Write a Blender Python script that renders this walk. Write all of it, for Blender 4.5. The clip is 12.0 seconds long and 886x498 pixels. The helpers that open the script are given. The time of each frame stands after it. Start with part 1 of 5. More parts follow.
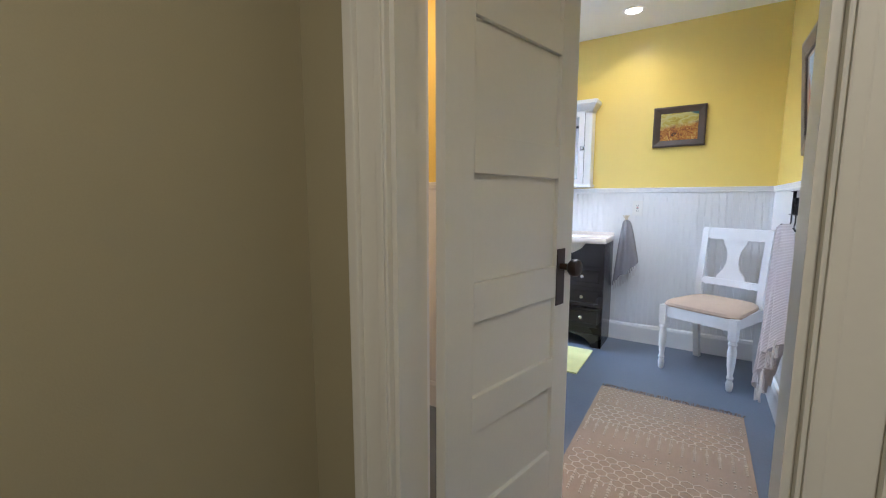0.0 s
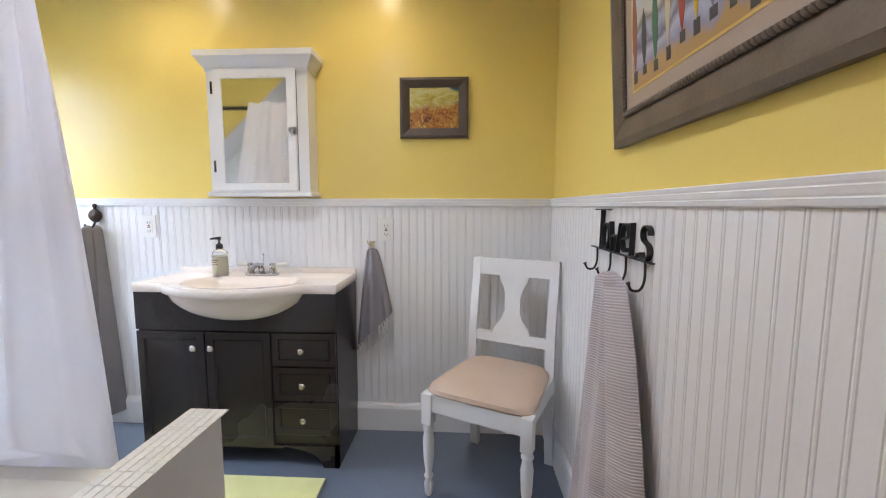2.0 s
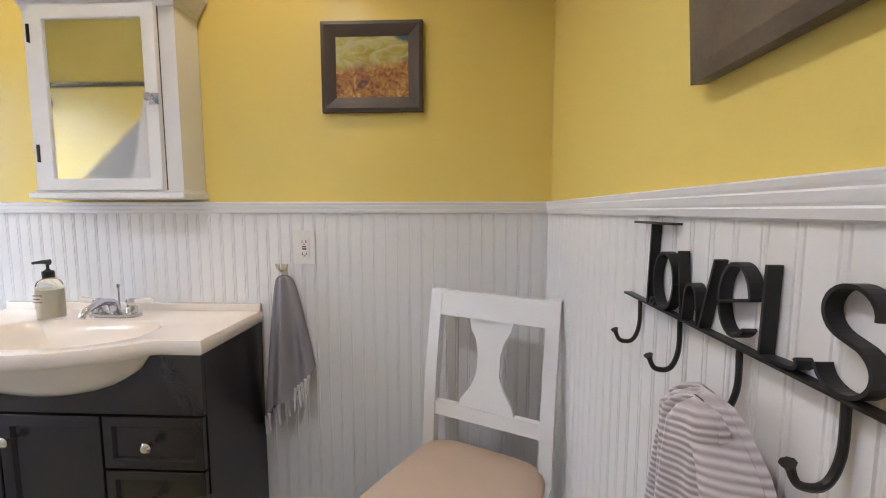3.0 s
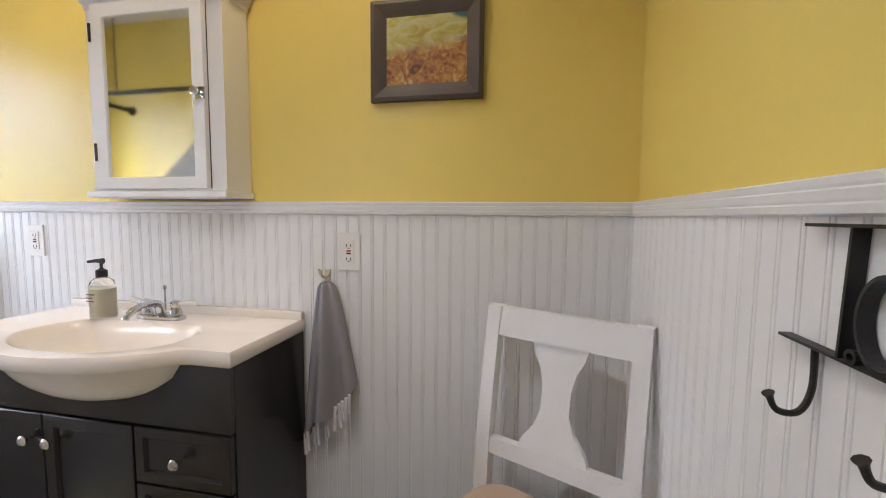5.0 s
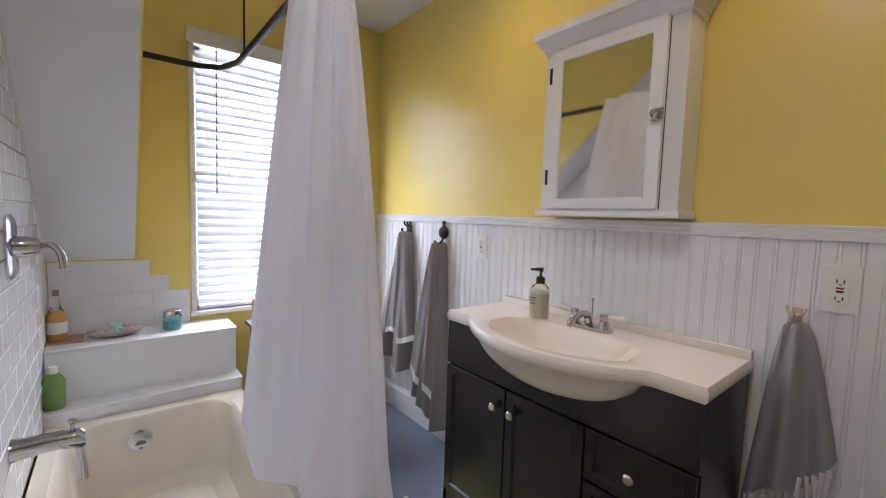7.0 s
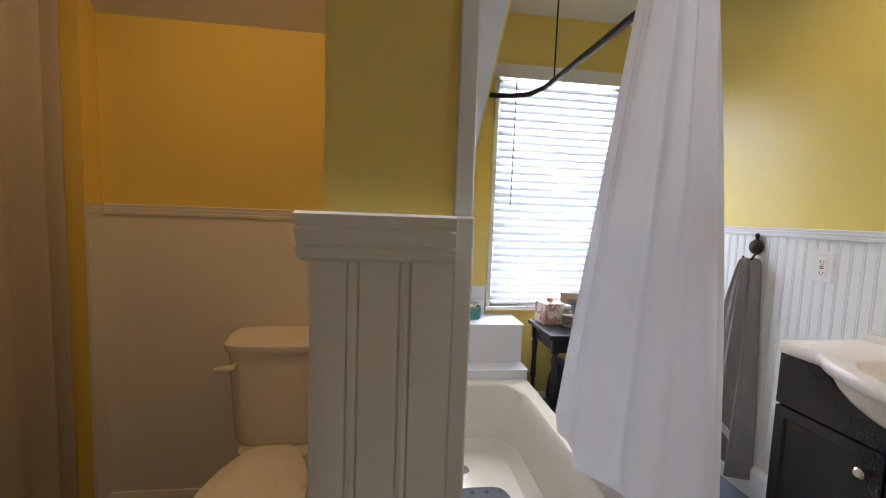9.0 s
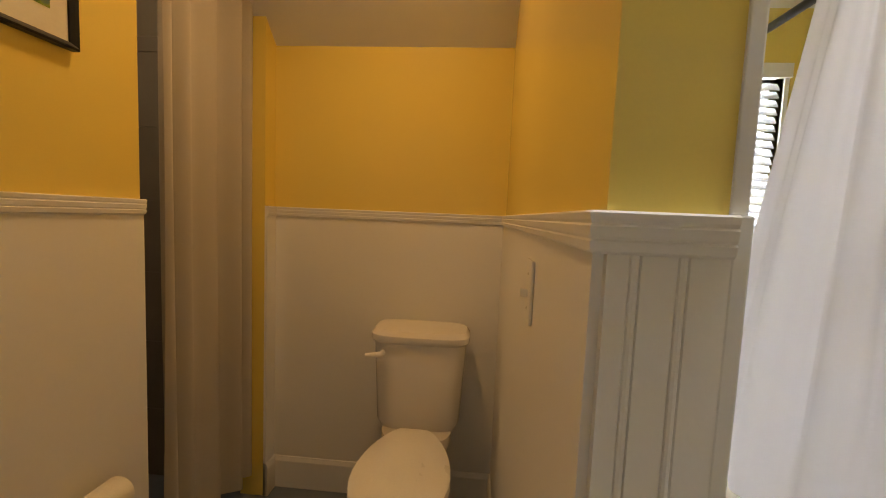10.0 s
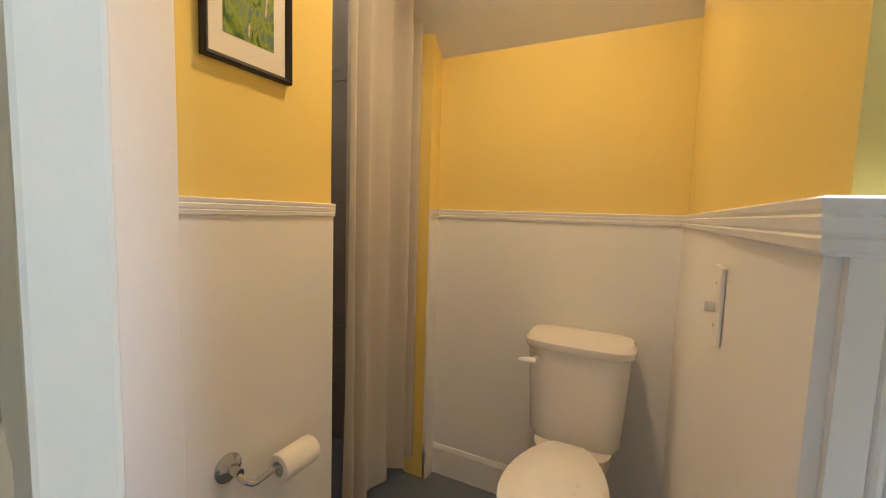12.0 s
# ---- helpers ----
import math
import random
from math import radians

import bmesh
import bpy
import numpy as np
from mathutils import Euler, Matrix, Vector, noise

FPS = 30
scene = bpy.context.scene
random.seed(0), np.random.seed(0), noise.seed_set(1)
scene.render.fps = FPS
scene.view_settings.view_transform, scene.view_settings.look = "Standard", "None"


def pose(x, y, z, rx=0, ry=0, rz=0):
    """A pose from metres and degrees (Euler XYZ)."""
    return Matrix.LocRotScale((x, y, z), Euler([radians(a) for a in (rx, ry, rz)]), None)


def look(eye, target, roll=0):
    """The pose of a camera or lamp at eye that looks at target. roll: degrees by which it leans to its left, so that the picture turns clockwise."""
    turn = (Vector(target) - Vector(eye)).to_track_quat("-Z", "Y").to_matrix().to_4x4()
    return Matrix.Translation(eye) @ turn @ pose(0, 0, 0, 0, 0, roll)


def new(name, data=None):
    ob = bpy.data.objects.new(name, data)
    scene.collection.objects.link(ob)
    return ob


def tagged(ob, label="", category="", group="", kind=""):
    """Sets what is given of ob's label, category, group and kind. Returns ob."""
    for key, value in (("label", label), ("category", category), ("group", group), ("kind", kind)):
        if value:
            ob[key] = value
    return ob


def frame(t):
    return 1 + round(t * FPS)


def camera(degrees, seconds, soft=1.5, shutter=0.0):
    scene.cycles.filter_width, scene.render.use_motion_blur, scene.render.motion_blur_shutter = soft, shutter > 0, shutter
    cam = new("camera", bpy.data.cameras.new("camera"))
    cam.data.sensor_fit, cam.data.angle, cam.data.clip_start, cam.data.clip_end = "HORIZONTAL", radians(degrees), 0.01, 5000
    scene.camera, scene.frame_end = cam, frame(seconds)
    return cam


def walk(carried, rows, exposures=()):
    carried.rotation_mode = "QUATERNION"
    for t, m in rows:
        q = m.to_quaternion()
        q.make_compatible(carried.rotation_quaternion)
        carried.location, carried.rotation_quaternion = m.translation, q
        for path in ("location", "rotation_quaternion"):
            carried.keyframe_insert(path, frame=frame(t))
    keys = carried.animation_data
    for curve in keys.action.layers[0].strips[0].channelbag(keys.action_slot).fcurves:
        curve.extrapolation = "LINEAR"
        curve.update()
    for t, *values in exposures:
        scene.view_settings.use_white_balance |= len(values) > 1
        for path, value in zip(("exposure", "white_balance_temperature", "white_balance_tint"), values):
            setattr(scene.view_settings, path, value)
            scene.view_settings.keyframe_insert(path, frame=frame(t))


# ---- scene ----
WINDOW_POWER = 110.0
# x, y, watts, colour of each ceiling light; the third is an added fill
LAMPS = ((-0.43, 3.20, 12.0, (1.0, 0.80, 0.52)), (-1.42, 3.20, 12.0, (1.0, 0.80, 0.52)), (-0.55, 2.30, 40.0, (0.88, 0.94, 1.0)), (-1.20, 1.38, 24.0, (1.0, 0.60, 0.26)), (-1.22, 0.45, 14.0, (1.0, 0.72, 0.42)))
cam = camera(94.9, 12.0, soft=1.1)
EXPOSURES = [(0, 1.05, 5150, 13), (1.2, 0.95, 5250, 14), (2.5, 0.45, 6300, 17), (4.5, 0.45, 6300, 17), (5.5, 0.1, 6550, 18), (7.2, -0.25, 6400, 20), (8.8, -0.25, 6350, 17),
             (9.7, 0.1, 7700, 13), (10.5, 0.65, 6800, 11), (11.2, 1.05, 5950, 9), (12, 1.2, 5300, 8)]
PATH = [
    (0, (0.042, 0.066, 1.131), (-1.021, 1.742, 0.889), -0.0),
    (0.2, (-0.001, 0.228, 1.136), (-0.857, 2.02, 0.898), 0.1),
    (0.5, (-0.047, 0.414, 1.146), (-0.672, 2.299, 0.914), -0.1),
    (0.7, (-0.082, 0.579, 1.149), (-0.567, 2.504, 0.911), 0.2),
    (1, (-0.116, 0.803, 1.162), (-0.452, 2.762, 0.935), 0.2),
    (1.3, (-0.115, 1.009, 1.167), (-0.342, 2.984, 0.946), 0.1),
    (1.5, (-0.091, 1.154, 1.159), (-0.263, 3.135, 0.938), 0.2),
    (2, (0.013, 1.52, 1.182), (-0.091, 3.506, 0.973), 0.1),
    (2.5, (0.091, 1.891, 1.184), (0.009, 3.88, 0.985), -0.0),
    (2.7, (0.12, 2.032, 1.192), (0.036, 4.021, 0.997), -0.0),
    (4.3, (0.201, 2.375, 1.175), (0.009, 4.359, 1.01), 0.3),
    (4.5, (0.201, 2.38, 1.176), (-0.034, 4.359, 1.01), 0.4),
    (5, (0.154, 2.377, 1.178), (-0.238, 4.331, 1.017), 0.5),
    (5.5, (0.037, 2.361, 1.187), (-0.616, 4.245, 1.04), 0.9),
    (6, (-0.079, 2.324, 1.168), (-1.047, 4.07, 1.063), 2.0),
    (6.5, (-0.173, 2.239, 1.2), (-1.443, 3.778, 1.06), 1.9),
    (7, (-0.233, 2.183, 1.21), (-1.779, 3.443, 1.055), 1.8),
    (7.2, (-0.256, 2.141, 1.213), (-1.886, 3.288, 1.056), 1.9),
    (8.8, (-0.273, 1.945, 1.218), (-2.235, 2.299, 1.055), 2.0),
    (9, (-0.28, 1.897, 1.22), (-2.255, 2.167, 1.056), 2.1),
    (9.5, (-0.259, 1.795, 1.219), (-2.251, 1.833, 1.05), 2.2),
    (10, (-0.234, 1.73, 1.209), (-2.221, 1.571, 1.048), 2.4),
    (10.5, (-0.237, 1.7, 1.2), (-2.202, 1.367, 1.032), 2.3),
    (11, (-0.254, 1.683, 1.2), (-2.189, 1.205, 1.033), 2.2),
    (11.5, (-0.272, 1.703, 1.198), (-2.157, 1.056, 1.029), 2.0),
    (12, (-0.262, 1.733, 1.201), (-2.041, 0.836, 1.028), 1.8),
]
walk(cam, [(t, look(eye, target, roll)) for t, eye, target, roll in PATH],
     exposures=EXPOSURES)

# ---- light ----
CEIL = 2.39
world = bpy.data.worlds.new("sky")
scene.world = world
world.use_nodes = True
wn = world.node_tree
sky = wn.nodes.new("ShaderNodeTexSky")
sky.sky_type, sky.sun_disc = "NISHITA", False
sky.sun_elevation, sky.sun_rotation = radians(48), radians(60)
wn.nodes["Background"].inputs["Strength"].default_value = 0.12
wn.links.new(sky.outputs["Color"], wn.nodes["Background"].inputs["Color"])


def lamp(name, kind, power, colour, m, **more):
    data = bpy.data.lights.new(name, kind)
    data.energy, data.color = power, colour
    for key, value in more.items():
        setattr(data, key, value)
    ob = new(name, data)
    ob.matrix_world = m
    return ob


lamp("sun", "SUN", 3.0, (1, 0.95, 0.88), look((8, 4, 9), (0, 0, 0)), angle=radians(0.5))
# daylight that falls on the blind from outside
lamp("window_daylight", "AREA", WINDOW_POWER, (0.82, 0.91, 1.0), look((-2.90, 2.93, 1.42), (0, 2.93, 1.30)), shape="RECTANGLE", size=0.95, size_y=1.5)


# ---- materials ----
def material(name, colour, rough=0.5, metal=0.0, noise=0.06, scale=12.0, bump=0.15, fine=180.0, coat=0.0, extra=None, swing=0.08):
    """A surface whose colour wanders at two scales, with a fine relief."""
    m = bpy.data.materials.new(name)
    m.use_nodes = True
    nt = m.node_tree
    b = nt.nodes["Principled BSDF"]
    co = nt.nodes.new("ShaderNodeTexCoord")
    n1, n2 = nt.nodes.new("ShaderNodeTexNoise"), nt.nodes.new("ShaderNodeTexNoise")
    n1.inputs["Scale"].default_value, n2.inputs["Scale"].default_value = scale / 4, fine
    n1.inputs["Detail"].default_value = 5
    ramp = nt.nodes.new("ShaderNodeMapRange")
    ramp.inputs["From Min"].default_value, ramp.inputs["From Max"].default_value = 0.3, 0.7
    ramp.inputs["To Min"].default_value, ramp.inputs["To Max"].default_value = 1 - noise, 1 + noise
    mul = nt.nodes.new("ShaderNodeVectorMath")
    mul.operation = "SCALE"
    mul.inputs[0].default_value = colour[:3]
    for n in (n1, n2):
        nt.links.new(co.outputs["Object"], n.inputs["Vector"])
    mix = nt.nodes.new("ShaderNodeMath")
    mix.operation = "MULTIPLY_ADD"
    mix.inputs[1].default_value = 0.75
    mix2 = nt.nodes.new("ShaderNodeMath")
    mix2.operation = "MULTIPLY"
    mix2.inputs[1].default_value = 0.25
    nt.links.new(n1.outputs["Fac"], mix.inputs[0])
    nt.links.new(n2.outputs["Fac"], mix2.inputs[0])
    nt.links.new(mix2.outputs[0], mix.inputs[2])
    nt.links.new(mix.outputs[0], ramp.inputs["Value"])
    nt.links.new(ramp.outputs[0], mul.inputs["Scale"])
    nt.links.new(mul.outputs[0], b.inputs["Base Color"])
    rr = nt.nodes.new("ShaderNodeMapRange")
    rr.inputs["To Min"].default_value, rr.inputs["To Max"].default_value = max(rough - swing, 0.02), min(rough + swing, 1)
    nt.links.new(n1.outputs["Fac"], rr.inputs["Value"])
    nt.links.new(rr.outputs[0], b.inputs["Roughness"])
    b.inputs["Metallic"].default_value = metal
    b.inputs["Coat Weight"].default_value = coat
    if bump:
        bp = nt.nodes.new("ShaderNodeBump")
        bp.inputs["Strength"].default_value, bp.inputs["Distance"].default_value = bump, 0.002
        nt.links.new(n2.outputs["Fac"], bp.inputs["Height"])
        nt.links.new(bp.outputs[0], b.inputs["Normal"])
    if extra:
        extra(nt, b, co, mul)
    return m


def glow(name, colour, strength):
    m = bpy.data.materials.new(name)
    m.use_nodes = True
    b = m.node_tree.nodes["Principled BSDF"]
    b.inputs["Base Color"].default_value = (0.8, 0.8, 0.8, 1)
    b.inputs["Emission Color"].default_value, b.inputs["Emission Strength"].default_value = (*colour, 1), strength
    return m


def translucent(amount):
    """Lets some of the light through thin cloth or slats."""
    def add(nt, b, co, mul):
        t = nt.nodes.new("ShaderNodeBsdfTranslucent")
        mix = nt.nodes.new("ShaderNodeMixShader")
        mix.inputs[0].default_value = amount
        nt.links.new(mul.outputs[0], t.inputs["Color"])
        nt.links.new(b.outputs[0], mix.inputs[1])
        nt.links.new(t.outputs[0], mix.inputs[2])
        nt.links.new(mix.outputs[0], nt.nodes["Material Output"].inputs["Surface"])
    return add


def glassy(name, colour, rough=0.02):
    m = bpy.data.materials.new(name)
    m.use_nodes = True
    b = m.node_tree.nodes["Principled BSDF"]
    b.inputs["Base Color"].default_value = (*colour, 1)
    b.inputs["Roughness"].default_value, b.inputs["Transmission Weight"].default_value, b.inputs["IOR"].default_value = rough, 1.0, 1.45
    return m


YELLOW = material("yellow_wall_paint", (0.81, 0.64, 0.18), 0.24, noise=0.03, scale=5, bump=0.05, fine=260, swing=0.02)
TAN = material("tan_wall_paint", (0.37, 0.33, 0.205), 0.6, noise=0.05, scale=4, bump=0.12, fine=260)
WHITE = material("white_trim_paint", (0.80, 0.80, 0.80), 0.38, noise=0.02, scale=8, bump=0.08, fine=120)
DOORW = material("cream_door_paint", (0.72, 0.70, 0.62), 0.38, noise=0.03, scale=6, bump=0.12, fine=90)
CEILW = material("ceiling_paint", (0.80, 0.79, 0.76), 0.7, noise=0.02, scale=4, bump=0.1)
FLOORM = material("blue_grey_floor_paint", (0.135, 0.162, 0.215), 0.36, noise=0.12, scale=9, bump=0.2, fine=70)
TILE = material("white_glazed_tile", (0.78, 0.79, 0.80), 0.12, noise=0.02, scale=6, bump=0.04, fine=30)
GROUT = material("grout", (0.79, 0.79, 0.79), 0.6)
GREYTILE = material("grey_shower_tile", (0.24, 0.22, 0.20), 0.35, noise=0.12, scale=14)
ENAMEL = material("bathtub_enamel", (0.74, 0.68, 0.58), 0.12, noise=0.02, scale=5, bump=0.03, fine=20)
CERAMIC = material("white_ceramic", (0.82, 0.79, 0.75), 0.08, noise=0.01, scale=5, bump=0)
MARBLE = material("cultured_marble", (0.84, 0.765, 0.69), 0.12, noise=0.015, scale=6, bump=0)
ESPRESSO = material("espresso_lacquer", (0.019, 0.015, 0.016), 0.26, noise=0.08, scale=4, bump=0.08)
BLACKWOOD = material("black_painted_wood", (0.012, 0.012, 0.014), 0.3, noise=0.2, scale=10)
BLACK = material("black_iron", (0.012, 0.012, 0.013), 0.45, noise=0.2, scale=30)
BRONZE = material("oil_rubbed_bronze", (0.035, 0.022, 0.016), 0.38, metal=0.7, noise=0.2, scale=40)
CHROME = material("chrome", (0.58, 0.59, 0.62), 0.08, metal=1.0, noise=0.02, bump=0)
NICKEL = material("brushed_nickel", (0.62, 0.58, 0.52), 0.25, metal=1.0, noise=0.04)
MIRROR = material("mirror_silver", (0.86, 0.88, 0.88), 0.015, metal=1.0, noise=0.0, bump=0)
SEAT = material("beige_seat_fabric", (0.56, 0.43, 0.33), 0.85, noise=0.06, scale=20, bump=0.5, fine=600)
GREYTOWEL = material("grey_cotton", (0.25, 0.232, 0.232), 0.95, noise=0.10, scale=20, bump=0.8, fine=500)
CURTAIN = material("white_curtain_cotton", (0.88, 0.87, 0.91), 0.85, noise=0.02, scale=10, bump=0.25, fine=600, extra=translucent(0.5))
BLIND = material("white_slat", (0.78, 0.81, 0.87), 0.35, noise=0.01, bump=0, extra=translucent(0.08))
GREENMAT = material("yellow_mat_cotton", (0.70, 0.70, 0.32), 0.95, noise=0.07, scale=30, bump=0.8, fine=400)
PLASTIC = material("white_plastic", (0.80, 0.79, 0.76), 0.3, bump=0)


# ---- mesh helpers ----
def box(bm, x0, x1, y0, y1, z0, z1, bevel=0.0):
    r = bmesh.ops.create_cube(bm, size=1, matrix=Matrix.Translation(((x0 + x1) / 2, (y0 + y1) / 2, (z0 + z1) / 2)) @ Matrix.Diagonal((abs(x1 - x0), abs(y1 - y0), abs(z1 - z0), 1)))
    if bevel:
        edges = {e for v in r["verts"] for e in v.link_edges}
        bmesh.ops.bevel(bm, geom=list(edges), offset=bevel, segments=2, affect="EDGES", profile=0.6)
    return bm


def boxes(*rows, bevel=0.0):
    bm = bmesh.new()
    for row in rows:
        box(bm, *row, bevel=bevel)
    return bm


def rings(bm, loops, close=True, cap=(True, True)):
    """Skins a run of equally long loops of points."""
    vs = [[bm.verts.new(p) for p in loop] for loop in loops]
    n = len(vs[0])
    for a, b in zip(vs, vs[1:]):
        for i in range(n if close else n - 1):
            j = (i + 1) % n
            bm.faces.new((a[i], a[j], b[j], b[i]))
    if close and cap[0]:
        bm.faces.new(vs[0][::-1])
    if close and cap[1]:
        bm.faces.new(vs[-1])
    return bm


def lathe(bm, profile, m=None, seg=20):
    """Turns (radius, height) round the z axis, placed by m."""
    m = m or Matrix()
    return rings(bm, [[m @ Vector((max(r, 1e-4) * math.cos(2 * math.pi * i / seg), max(r, 1e-4) * math.sin(2 * math.pi * i / seg), h)) for i in range(seg)] for r, h in profile])


def smooth_path(pts, n=6):
    """A Catmull-Rom run through the points."""
    pts = [Vector(p) for p in pts]
    ext = [pts[0] * 2 - pts[1]] + pts + [pts[-1] * 2 - pts[-2]]
    out = []
    for a, b, c, d in zip(ext, ext[1:], ext[2:], ext[3:]):
        for k in range(n):
            t = k / n
            out.append(0.5 * (2 * b + (c - a) * t + (2 * a - 5 * b + 4 * c - d) * t * t + (3 * b - a - 3 * c + d) * t ** 3))
    return out + [pts[-1]]


def tube(bm, pts, r, seg=10):
    pts = [Vector(p) for p in pts]
    rr = r if isinstance(r, (list, tuple)) else [r] * len(pts)
    loops, side = [], None
    for i, p in enumerate(pts):
        d = (pts[min(i + 1, len(pts) - 1)] - pts[max(i - 1, 0)]).normalized()
        side = (side - d * side.dot(d)).normalized() if side else d.orthogonal().normalized()
        up = d.cross(side)
        loops.append([p + rr[i] * (math.cos(a) * side + math.sin(a) * up) for a in (2 * math.pi * k / seg for k in range(seg))])
    return rings(bm, loops)


def prism(bm, outline, m, depth):
    """An outline in x and y, drawn out along z by depth, placed by m."""
    return rings(bm, [[m @ Vector((x, y, z)) for x, y in outline] for z in (0, depth)])


def to_data(name, bm, mat, smooth=False):
    bmesh.ops.recalc_face_normals(bm, faces=bm.faces)
    data = bpy.data.meshes.new(name)
    bm.to_mesh(data)
    bm.free()
    data.materials.append(mat)
    if smooth:
        for f in data.polygons:
            f.use_smooth = True
        data.set_sharp_from_angle(angle=radians(38))
    return data


def part(name, bm, mat, parent=None, label="", smooth=False):
    ob = new(name, to_data(name, bm, mat, smooth))
    ob.parent = parent
    return tagged(ob, label)


def thing(name, m, label, category, group=""):
    ob = new(name)
    ob.empty_display_size = 0.1
    ob.matrix_world = m
    return tagged(ob, label, category, group)


def setting(name, bm, mat, label="", category="", smooth=False, parent=None):
    ob = part(name, bm, mat, parent, "", smooth)
    return tagged(ob, label, category, kind="structure") if parent is None else tagged(ob, label)


# wall faces, metres
EAST, NORTH, WEST, SOUTH = 0.455, 3.575, -2.64, 0.885
ALC_W, ALC_N = -1.883, 1.846
PIL_X, TUB_S = -0.612, 1.962
RAIL = 1.22

# ---- structure ----
setting("floor", boxes((-3.0, 1.2, -2.6, 3.8, -0.12, 0.0)), FLOORM, "blue-grey painted wooden floor", "floor")
setting("ceiling", boxes((-2.9, 1.2, -2.6, 3.8, CEIL, CEIL + 0.12)), CEILW, "white painted ceiling", "ceiling")
setting("wall_north", boxes((-2.9, 0.6, NORTH, NORTH + 0.14, 0, CEIL)), YELLOW, "yellow painted wall above white wainscot", "wall")
setting("wall_east", boxes((EAST, EAST + 0.14, 0.75, NORTH, 0, CEIL)), YELLOW, "yellow painted wall above white wainscot", "wall")
W0, W1, WZ0, WZ1 = 2.513, 3.345, 0.69, 2.055
setting("wall_west", boxes((WEST - 0.16, WEST, TUB_S - 0.14, W0, 0, CEIL), (WEST - 0.16, WEST, W1, NORTH, 0, CEIL), (WEST - 0.16, WEST, W0, W1, 0, WZ0), (WEST - 0.16, WEST, W0, W1, WZ1, CEIL)), YELLOW, "yellow painted wall with a window", "wall")
DX0, DX1, DTOP = -0.525, 0.170, 2.03
SY = SOUTH - 0.130
setting("wall_south", boxes((-0.65, DX0 - 0.02, SY + 0.02, SOUTH, 0, CEIL), (-1.195, -0.65, SY + 0.02, SOUTH, 0, CEIL), (DX1 + 0.02, EAST, SY + 0.02, SOUTH, 0, CEIL), (DX0 - 0.02, DX1 + 0.02, SY + 0.02, SOUTH, DTOP + 0.02, CEIL)), YELLOW, "yellow painted wall with the entrance door", "wall")
setting("wall_hall_north", boxes((-0.95, DX0 - 0.02, SY, SY + 0.02, 0, CEIL), (DX1 + 0.02, 1.2, SY, SY + 0.02, 0, CEIL), (DX0 - 0.02, DX1 + 0.02, SY, SY + 0.02, DTOP + 0.02, CEIL)), TAN, "tan painted hall wall", "wall")
setting("wall_hall_west", boxes((-0.95, -0.80, -2.5, SY, 0, CEIL)), TAN, "tan painted hall wall", "wall")
setting("wall_hall_east", boxes((0.75, 0.9, -2.5, SY, 0, CEIL)), TAN, "tan painted hall wall", "wall")
setting("wall_hall_south", boxes((-0.95, 0.9, -2.6, -2.5, 0, CEIL)), TAN, "tan painted hall wall", "wall")
# the partition between the toilet and the bathtub
setting("wall_partition", boxes((ALC_W - 0.12, PIL_X, ALC_N, TUB_S - 0.012, 0, CEIL), (WEST, ALC_W - 0.12, ALC_N, TUB_S - 0.012, 0, CEIL)), YELLOW, "yellow painted partition wall beside the bathtub", "wall")
setting("wall_toilet_west", boxes((ALC_W - 0.12, ALC_W, -0.1, ALC_N, 0, CEIL)), YELLOW, "yellow painted wall behind the toilet", "wall")
setting("wall_shower", boxes((ALC_W, -1.80, SOUTH - 0.10, SOUTH, 0, CEIL)), YELLOW, "yellow painted wall beside the shower", "wall")
setting("wall_shower_tiled", boxes((ALC_W, -1.05, -0.12, 0.0, 0, CEIL), (-1.195, -1.05, 0.0, SY + 0.02, 0, CEIL), (ALC_W, ALC_W + 0.02, 0, SOUTH - 0.10, 0, CEIL)), GREYTILE, "grey tiled shower wall", "wall")
SL = 0.90
def slope(name, x0, z0, y0, y1, mat, label):
    """A sloping underside that meets the ceiling."""
    x1 = x0 + (CEIL - z0) / SL
    bm = bmesh.new()
    rings(bm, [[(x0, y, z0), (x1, y, CEIL + 0.01), (x0, y, CEIL + 0.01)] for y in (y0, y1)])
    return setting(name, bm, mat, label, "ceiling")
slope("ceiling_slope_toilet", ALC_W, 1.87, 0.0, ALC_N, CEILW, "white sloping ceiling over the toilet")
slope("ceiling_slope_cheek", WEST, 0.97, 2.262, 2.269, YELLOW, "yellow painted cheek above the bathtub slope")
slope("ceiling_slope_bathtub", WEST, 0.97, TUB_S - 0.01, 2.262, TILE, "white tiled sloping ceiling over the bathtub")


